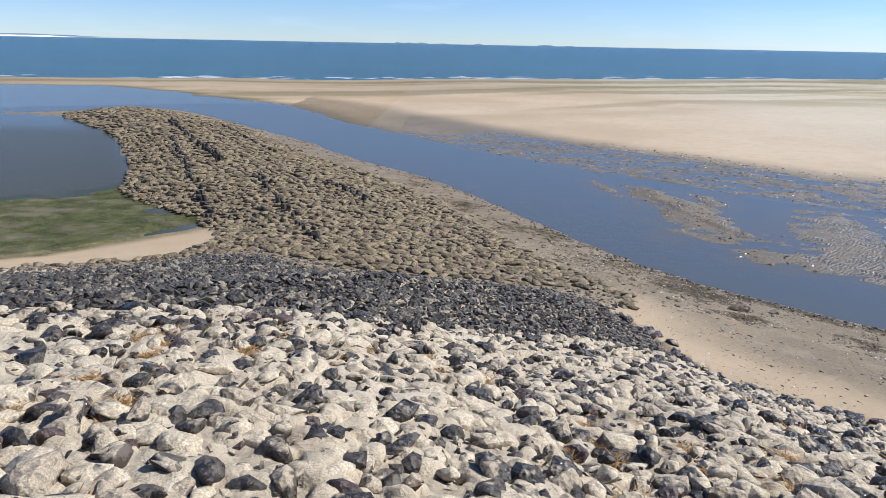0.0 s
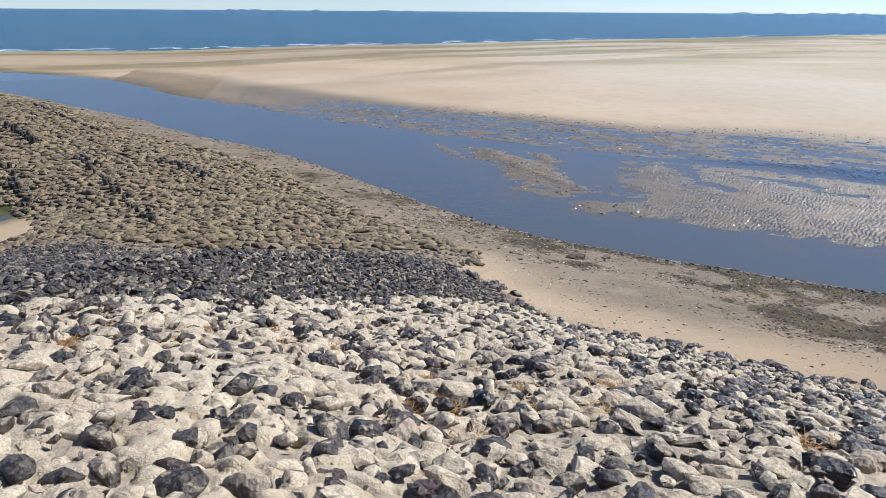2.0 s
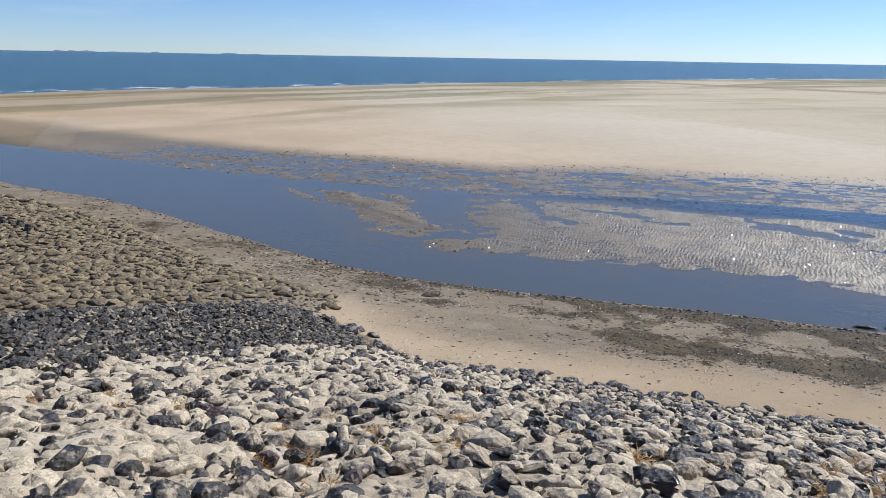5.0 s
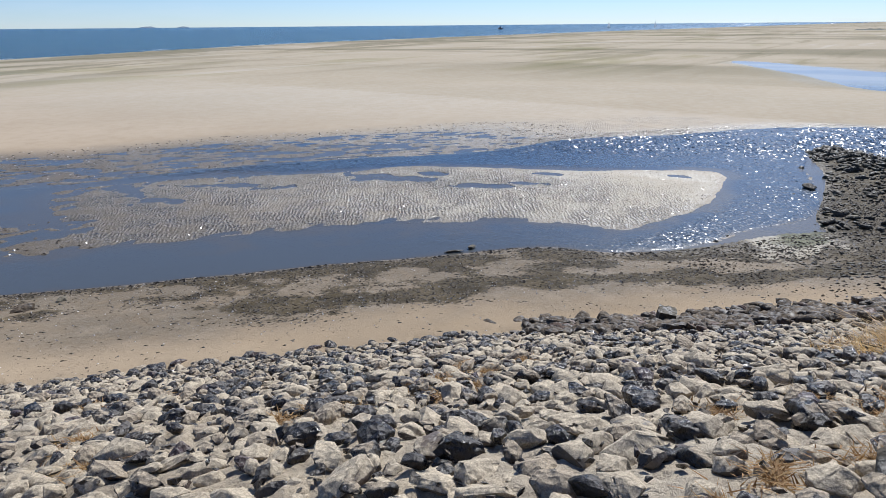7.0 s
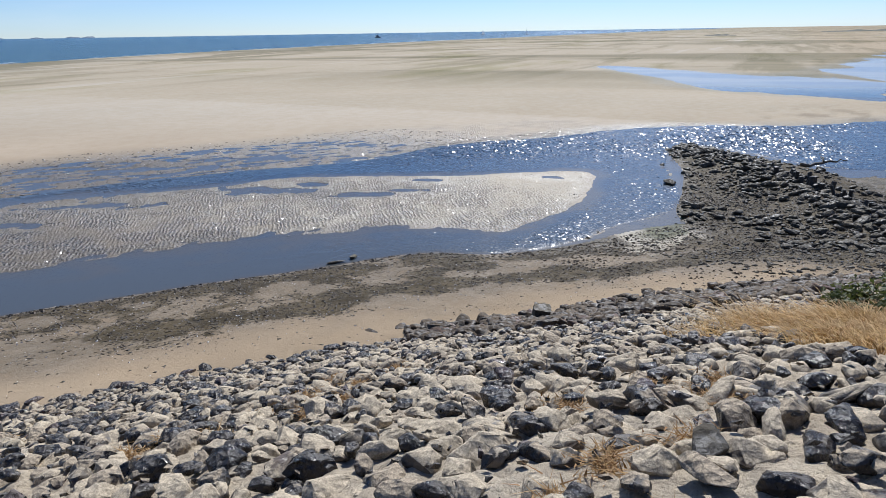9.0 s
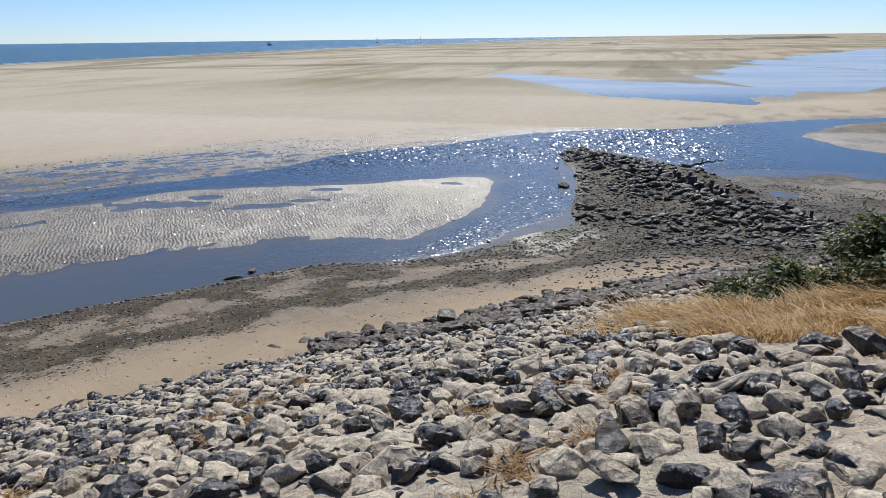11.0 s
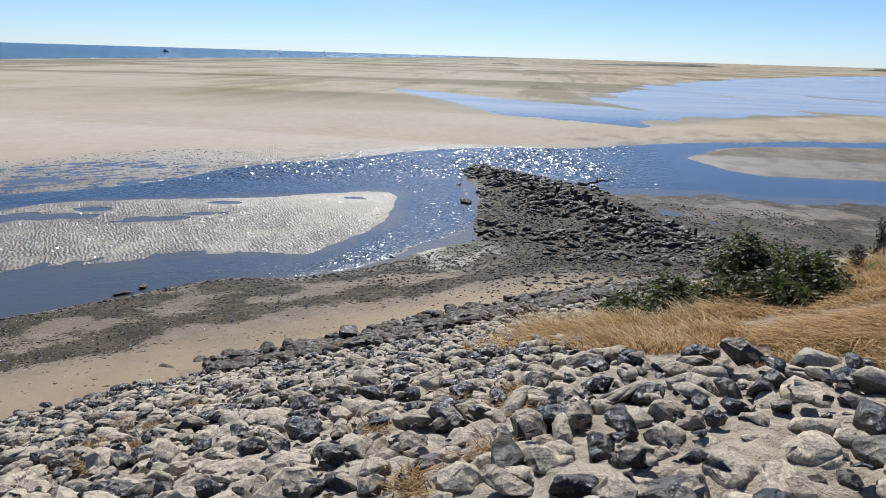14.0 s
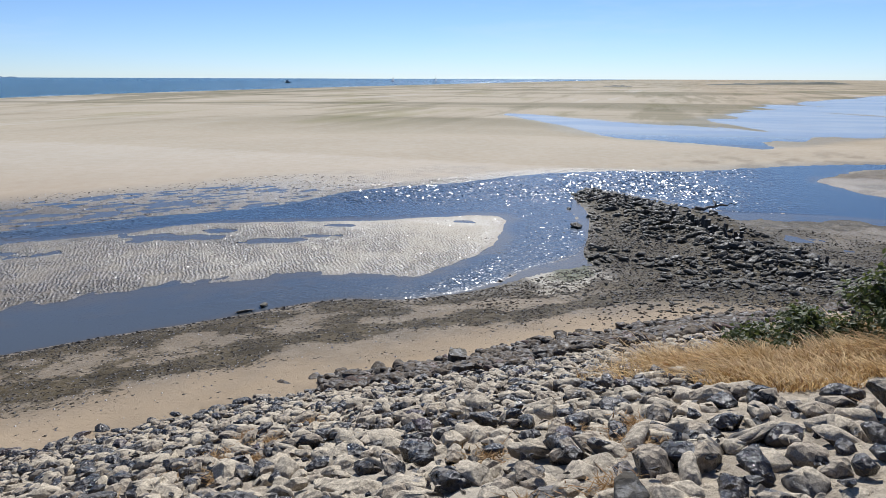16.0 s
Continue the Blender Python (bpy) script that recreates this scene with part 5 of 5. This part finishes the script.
for x, y in zip(tx[keep], ty[keep]):
    w = np.linspace(0, 2 * np.pi, 9)[:-1]
    tufts.append(np.stack([x + 0.13 * np.cos(w), y + 0.13 * np.sin(w)], -1))
verts, faces, count = [], [], 0
for ring_ in tufts:
    cx, cy = ring_.mean(0)
    cz = float(slope_height(np.array([cx]), np.array([cy]))[1][0])
    for _ in range(150):
        a, r, h = RNG.uniform(0, 6.28), abs(RNG.normal(0, 0.09)), RNG.uniform(0.012, 0.038)
        px, py = cx + r * math.cos(a), cy + r * math.sin(a)
        qx, qy, w = px + RNG.normal(0, 0.06), py + RNG.normal(0, 0.06), RNG.uniform(0, 6.28)
        ox, oy = 0.007 * math.cos(w), 0.007 * math.sin(w)
        verts += [(px - ox, py - oy, cz), (px + ox, py + oy, cz), (qx, qy, cz + h)]
        faces.append([count, count + 1, count + 2])
        count += 3
if count:
    tagged(mesh_object("withered_tufts", verts, faces, TUFT), "reddish withered weeds in joints between the stones", "weeds", kind="stuff")

# ---- wild rose bushes ----
def bush(place, spread_x, spread_y, tall, leaves, flowers, label, seed):
    r = np.random.default_rng(seed)
    base = empty("rose_bush", place, label, "bush", "rose bushes")
    base.matrix_basis = pose(*place)
    tips = []
    for k in range(26):
        a, out = r.uniform(0, 6.28), r.uniform(0.25, 1.0) ** 0.6
        tip = Vector((spread_x * out * math.cos(a), spread_y * out * math.sin(a), tall * (1.02 - 0.55 * out**2) * r.uniform(0.75, 1.08)))
        limb("stem", (tip.x * 0.2, tip.y * 0.2, -0.1), tip, 0.014, 0.005, TWIG, base, 5, 0.12)
        tips.append(tip)
    tips = np.array(tips)
    pick = r.integers(len(tips), size=leaves)
    t = r.uniform(0.35, 1.05, leaves) ** 0.7
    c = tips[pick] * t[:, None] + r.normal(0, 1, (leaves, 3)) * np.array([0.13 * spread_x, 0.13 * spread_y, 0.09 * tall])
    c[:, 2] = np.maximum(c[:, 2], 0.03)
    nrm = r.normal(0, 0.6, (leaves, 3)) + np.array([0, 0, 0.8]) + 0.4 * c / np.array([spread_x, spread_y, tall])
    nrm /= np.linalg.norm(nrm, axis=1)[:, None]
    u = np.cross(nrm, r.normal(size=(leaves, 3)))
    u /= np.linalg.norm(u, axis=1)[:, None]
    v = np.cross(nrm, u)
    size = r.uniform(0.025, 0.05, leaves)[:, None]
    verts = np.stack([c - u * size, c - v * size * 0.6 + nrm * size * 0.12, c + u * size, c + v * size * 0.6 + nrm * size * 0.12], 1).reshape(-1, 3)
    i = np.arange(leaves)[:, None] * 4
    faces = np.concatenate([i + np.array([0, 1, 2]), i + np.array([0, 2, 3])])
    tagged(mesh_object("foliage", verts, faces, LEAF, base), "dense small green leaves", kind="stuff")
    for fx_, fy_, fz_ in flowers:
        bm = bmesh.new()
        for k in range(5):
            w = 2 * math.pi * k / 5
            ring_ = [bm.verts.new((fx_ + rr * math.cos(w + dw), fy_ + rr * math.sin(w + dw), fz_ + up)) for rr, dw, up in ((0, 0, 0), (0.028, -0.5, 0.012), (0.042, 0, 0.02), (0.028, 0.5, 0.012))]
            bm.faces.new(ring_)
        part("flower", bm, PETAL, base, "crimson rose flower")
    return base


bush((9.15, -3.3, 4.92), 0.80, 0.75, 0.70, 6000, [], "dense green wild rose bush above dry grass", 701)
bush((9.5, -2.5, 4.5), 0.75, 0.6, 0.50, 3200, [(-0.35, -0.45, 0.58)], "low wild rose bush with one crimson flower", 702)
bush((10.0, -1.85, 4.2), 0.6, 0.45, 0.36, 1700, [], "small low wild rose shrub at the boulders", 703)
bush((8.1, -4.6, 5.35), 0.55, 0.45, 0.5, 1600, [], "small wild rose shrub beside dry grass", 704)


def dock_plant(place, tall, seed):
    r = np.random.default_rng(seed)
    base = empty("dock_plant", place, "dead brown dock stalk with dark seed heads above grass", "weed", "dock plants")
    base.matrix_basis = pose(*place)
    lean = r.normal(0, 0.08, 2)
    limb("stalk", (0, 0, -0.1), (lean[0], lean[1], tall), 0.008, 0.004, TWIG, base, 5, 0.05)
    n = 420
    t = r.uniform(0.45, 1.0, n)
    c = np.stack([lean[0] * t, lean[1] * t, tall * t], -1) + r.normal(0, 1, (n, 3)) * np.array([0.035, 0.035, 0.02])
    d1, d2 = r.normal(0, 0.014, (n, 3)), r.normal(0, 0.014, (n, 3))
    verts = np.stack([c, c + d1, c + d2], 1).reshape(-1, 3)
    tagged(mesh_object("seed_head", verts, np.arange(n * 3).reshape(-1, 3), DOCK, base), "dark brown seed clusters", kind="stuff")
    return base


for k, (x, y, tall) in enumerate(((11.0, -5.05, 0.5), (10.8, -5.2, 0.6), (10.7, -5.45, 0.55), (10.9, -4.75, 0.4), (10.4, -4.6, 0.35))):
    dock_plant((x, y, height_at(x, y)), tall, 720 + k)

# ---- the sea's edge ----
verts, faces, count = [], [], 0
se = sea_edge[(sea_edge[:, 0] > -120) & (sea_edge[:, 0] < 950)]
for k in range(90):
    i = int(RNG.integers(len(se) - 1))
    t = RNG.uniform()
    p = se[i] + (se[i + 1] - se[i]) * t
    way = (se[i + 1] - se[i]) / np.linalg.norm(se[i + 1] - se[i])
    out = RNG.uniform(0, 9) * np.array([-way[1], way[0]])
    long, wide = RNG.uniform(2, 9) * (1 + p[0] / 400), RNG.uniform(0.04, 0.13)
    side = np.array([-way[1], way[0]])
    steps = 9
    for q in range(steps):
        u = q / (steps - 1) - 0.5
        c = p + out + way * long * u + side * 0.6 * math.sin(3 * u + k)
        w = wide * (1 - (2 * u) ** 2) + 0.02
        verts += [(*(c - side * w), 0.03), (*c, 0.03 + 0.05 * (1 - (2 * u) ** 2)), (*(c + side * w), 0.03)]
    for q in range(steps - 1):
        a = count + 3 * q
        faces += [[a, a + 3, a + 4, a + 1], [a + 1, a + 4, a + 5, a + 2]]
    count += 3 * steps
tagged(mesh_object("surf", verts, faces, FOAM), "thin broken lines of white surf along the sea edge", "surf", kind="stuff")


# ---- distance ----
def ridge(name, a, b, wide, tall, mat, label, category, seed, group="", z0=-0.3, lumps=24, power=0.5):
    """A long low uneven hump of land between two points."""
    a, b = np.array(a, float), np.array(b, float)
    way = (b - a) / np.linalg.norm(b - a)
    side = np.array([-way[1], way[0]])
    verts = []
    for i in range(lumps + 1):
        t = i / lumps
        c = a + (b - a) * t
        h = tall * (math.sin(math.pi * t) ** power) * (0.65 + 0.7 * float(value_noise(np.array([t * 9.0]), np.array([seed * 3.1]), seed)[0]))
        for u, f in ((-1, 0), (-0.55, 0.75), (0, 1), (0.55, 0.75), (1, 0)):
            verts.append((*(c + side * wide * u), z0 + h * f))
    ob = mesh_object(name, verts, grid_faces(lumps + 1, 5), mat, None, True)
    return tagged(ob, label, category, group, "structure")


ridge("backdrop_dune", (-2950, 4000), (-2320, 4300), 60, 9, FAR_DUNE, "pale sand beach of a far island", "island", 801, z0=0)
ridge("backdrop_woods", (-3000, 4080), (-2200, 4440), 50, 10, FAR_LAND, "dark wooded rise of a far island", "island", 802, z0=4, power=0.9)
for k, (x, w, h) in enumerate(((-395, 30, 12), (-330, 30, 13), (-255, 45, 13), (-120, 30, 9), (100, 24, 12), (513, 50, 14), (660, 40, 9), (2945, 70, 16), (3228, 45, 13),
                               (3500, 60, 18), (3640, 75, 18), (3790, 60, 17), (3900, 45, 12))):
    ridge("backdrop_holm", (x - w, 4500 - 0.3 * w), (x + w, 4500 + 0.3 * w), 25, 0.55 * h, FAR_LAND, "low dark islet with trees on the horizon", "islet", 810 + k, "far islets", z0=0)
for k, (a, b, h) in enumerate((((657, 63), (659, 36), 1.4), ((905, -38), (1010, -120), 2.0), ((1005, -95), (1140, -230), 3.6), ((1402, -533), (1370, -640), 4.5))):
    ridge("backdrop_marsh", a, b, 14, h, MARSH, "dark strip of salt marsh on the far flats", "marsh", 830 + k, "marsh strips", z0=0.2)


def boat(place, spin):
    base = empty("motor_boat", place, "small dark motor boat far out on the sea", "boat")
    base.matrix_basis = pose(*place, 0, 0, spin) @ Matrix.Scale(0.68, 4)
    bm = bmesh.new()
    rings = []
    for x, w, low, top in ((-8, 1.7, 0.2, 1.6), (-3, 2.3, -0.3, 1.6), (3, 2.3, -0.3, 1.8), (7, 1.2, 0, 2.4), (9, 0.1, 1.2, 2.9)):
        rings.append([bm.verts.new(p) for p in ((x, -w, top), (x, -w * 0.7, low), (x, w * 0.7, low), (x, w, top))])
    for r0, r1 in zip(rings, rings[1:]):
        for k in range(4):
            bm.faces.new((r0[k], r1[k], r1[(k + 1) % 4], r0[(k + 1) % 4]))
    bm.faces.new(rings[0])
    bm.faces.new(rings[-1][::-1])
    part("hull", bm, HULL, base)
    for name, x, l_, w, z, h in (("cabin", 0.5, 6.5, 3.2, 1.5, 2.2), ("wheelhouse", 1.5, 3, 2.6, 3.6, 1.8)):
        bm = bmesh.new()
        bmesh.ops.create_cube(bm, size=1, matrix=Matrix.Translation((x, 0, z + h / 2)) @ Matrix.Diagonal((l_, w, h, 1)))
        for v in bm.verts:
            if v.co.z > z + h / 2:
                v.co.x = x + (v.co.x - x) * 0.8
        bmesh.ops.bevel(bm, geom=list(bm.edges), offset=0.15, segments=1, affect="EDGES")
        part(name, bm, CABIN, base)
    limb("mast", (0, 0, 5), (0, 0, 7), 0.12, 0.08, HULL, base, 6, 0)


def sailing_boat(place, spin, tall, label):
    base = empty("sailing_boat", place, label, "boat", "sailing boats")
    base.matrix_basis = pose(*place, 0, 0, spin) @ Matrix.Scale(0.62, 4)
    bm = bmesh.new()
    rings = []
    for x, w, low, top in ((-5, 1.0, 0.3, 1.1), (-1, 1.6, -0.2, 1.0), (3, 1.1, 0, 1.3), (5.5, 0.05, 0.9, 1.6)):
        rings.append([bm.verts.new(p) for p in ((x, -w, top), (x, -w * 0.6, low), (x, w * 0.6, low), (x, w, top))])
    for r0, r1 in zip(rings, rings[1:]):
        for k in range(4):
            bm.faces.new((r0[k], r1[k], r1[(k + 1) % 4], r0[(k + 1) % 4]))
    bm.faces.new(rings[0])
    bm.faces.new(rings[-1][::-1])
    part("hull", bm, HULL, base)
    limb("mast", (0.5, 0, 1), (0.5, 0, tall), 0.14, 0.08, HULL, base, 6, 0)
    for name, a, b, c in (("mainsail", (0.3, 0, 2.2), (-4.6, 0.6, 2.3), (0.3, 0, tall * 0.95)), ("foresail", (5.2, 0, 1.8), (0.9, 0.5, 2.2), (0.8, 0, tall * 0.8))):
        bm = bmesh.new()
        a, b, c = Vector(a), Vector(b), Vector(c)
        grid = []
        for i in range(6):
            grid.append([bm.verts.new(a.lerp(c, i / 5).lerp(b.lerp(c, i / 5), k / 3) + Vector((0, 0.5 * math.sin(math.pi * k / 3) * (1 - i / 5), 0))) for k in range(4)])
        for i in range(5):
            for k in range(3):
                bm.faces.new((grid[i][k], grid[i][k + 1], grid[i + 1][k + 1], grid[i + 1][k]))
        bmesh.ops.remove_doubles(bm, verts=bm.verts, dist=0.001)
        bmesh.ops.solidify(bm, geom=list(bm.faces), thickness=0.04)
        part(name, bm, SAIL, base)


boat((900, 525, 0), 70)
sailing_boat((1200, 404, 0), 60, 16, "small sailing boat under sail far out at sea")
sailing_boat((1205, 487, 0), 100, 15, "second sailing boat small on the far sea")


# ---- wind ripples on open water and wet ripple crests: small tilted facets ----
def facets(name, x, y, z, size, tilt, mat, label, category):
    n = len(x)
    nx, ny = RNG.normal(0, tilt, n), RNG.normal(0, tilt, n)
    w = RNG.uniform(0, 6.28, n)
    corners = []
    for a, f in ((0, 1.0), (1.2, 0.55), (2.2, 0.6), (math.pi, 1.0), (4.2, 0.55), (5.2, 0.6)):
        ox, oy = size * f * np.cos(w + a), size * f * np.sin(w + a)
        corners.append(np.stack([x + ox, y + oy, z - nx * ox - ny * oy], -1))
    verts = np.stack(corners, 1).reshape(-1, 3)
    faces = np.arange(n * 6).reshape(-1, 6)
    return tagged(mesh_object(name, verts, faces, mat), label, category, kind="stuff")


bearing = np.radians(np.concatenate([np.arange(-62, 38, 0.3), np.arange(38, 122, 0.11)]))
ring = np.geomspace(19, 90, 400)
R, A = np.meshgrid(ring, bearing, indexing="ij")
R, A = R * (1 + RNG.normal(0, 0.0011, R.shape)), A + RNG.normal(0, 0.0006, A.shape)
WX, WY = 0.8 + R * np.sin(A), -0.5 + R * np.cos(A)
gust = np.clip(0.6 + 1.8 * fractal(WX / 9, WY / 9, 161, 4), 0.3, 1) * (0.08 + 0.92 * step(WX, 14, 27)) * (1 - 0.93 * step(-WY + 2 * fractal(WX / 3, WY / 3, 167), 2, 12))
ripples = RNG.uniform(0, 1, R.shape) + 1.2 * (0.5 + fractal(WX / 0.5, WY / 0.35, 163, 2))
bed = shore(WX, WY)[0]
wz = 0.006 + gust * ripples * (0.0015 * R) * step(-bed, 0.01, 0.10)
wet_ground = (bed < 0.004).ravel()
faces = grid_faces(len(ring), len(bearing))
faces = faces[wet_ground[faces].any(1)]
used, faces = np.unique(faces, return_inverse=True)
rippled = mesh_object("rippled_water", np.stack([WX, WY, wz], -1).reshape(-1, 3)[used], faces.reshape(-1, 4)[:, ::-1], WAVELET)
point_mask(rippled, "depth", step(-bed + 0.16 * fractal(WX / 1.6, WY / 1.6, 165, 5), 0.0, 0.075).ravel()[used])
tagged(rippled, "wind-rippled channel water glittering in the sun", "water", kind="structure")
wx, wy = RNG.uniform(10, 62, 700000), RNG.uniform(2, 50, 700000)
keep = (within_line(wx, wy, spit) & (RNG.uniform(size=len(wx)) > 0.93 * step(wx - 0.4 * wy + 3 * fractal(wx / 2, wy / 2, 175), 25, 31))) | (line_distance(wx, wy, far_bank[15:90]) < 9 - 7 * step(wx, 28, 42))
keep &= ~within_line(wx, wy, near_land) & (RNG.uniform(size=len(wx)) < 0.6 * step(wx, 9, 28) * np.clip(0.6 + 2 * fractal(wx / 5, wy / 5, 171), 0, 1))
wx, wy = wx[keep], wy[keep]
wz = shore(wx, wy)[0]
keep = wz > 0.003
facets("wet_crests", wx[keep], wy[keep], wz[keep] + 0.016, RNG.uniform(0.018, 0.045, keep.sum()), 0.28, WET_FILM, "wet glistening ripple crests on the sand bank", "ripples")
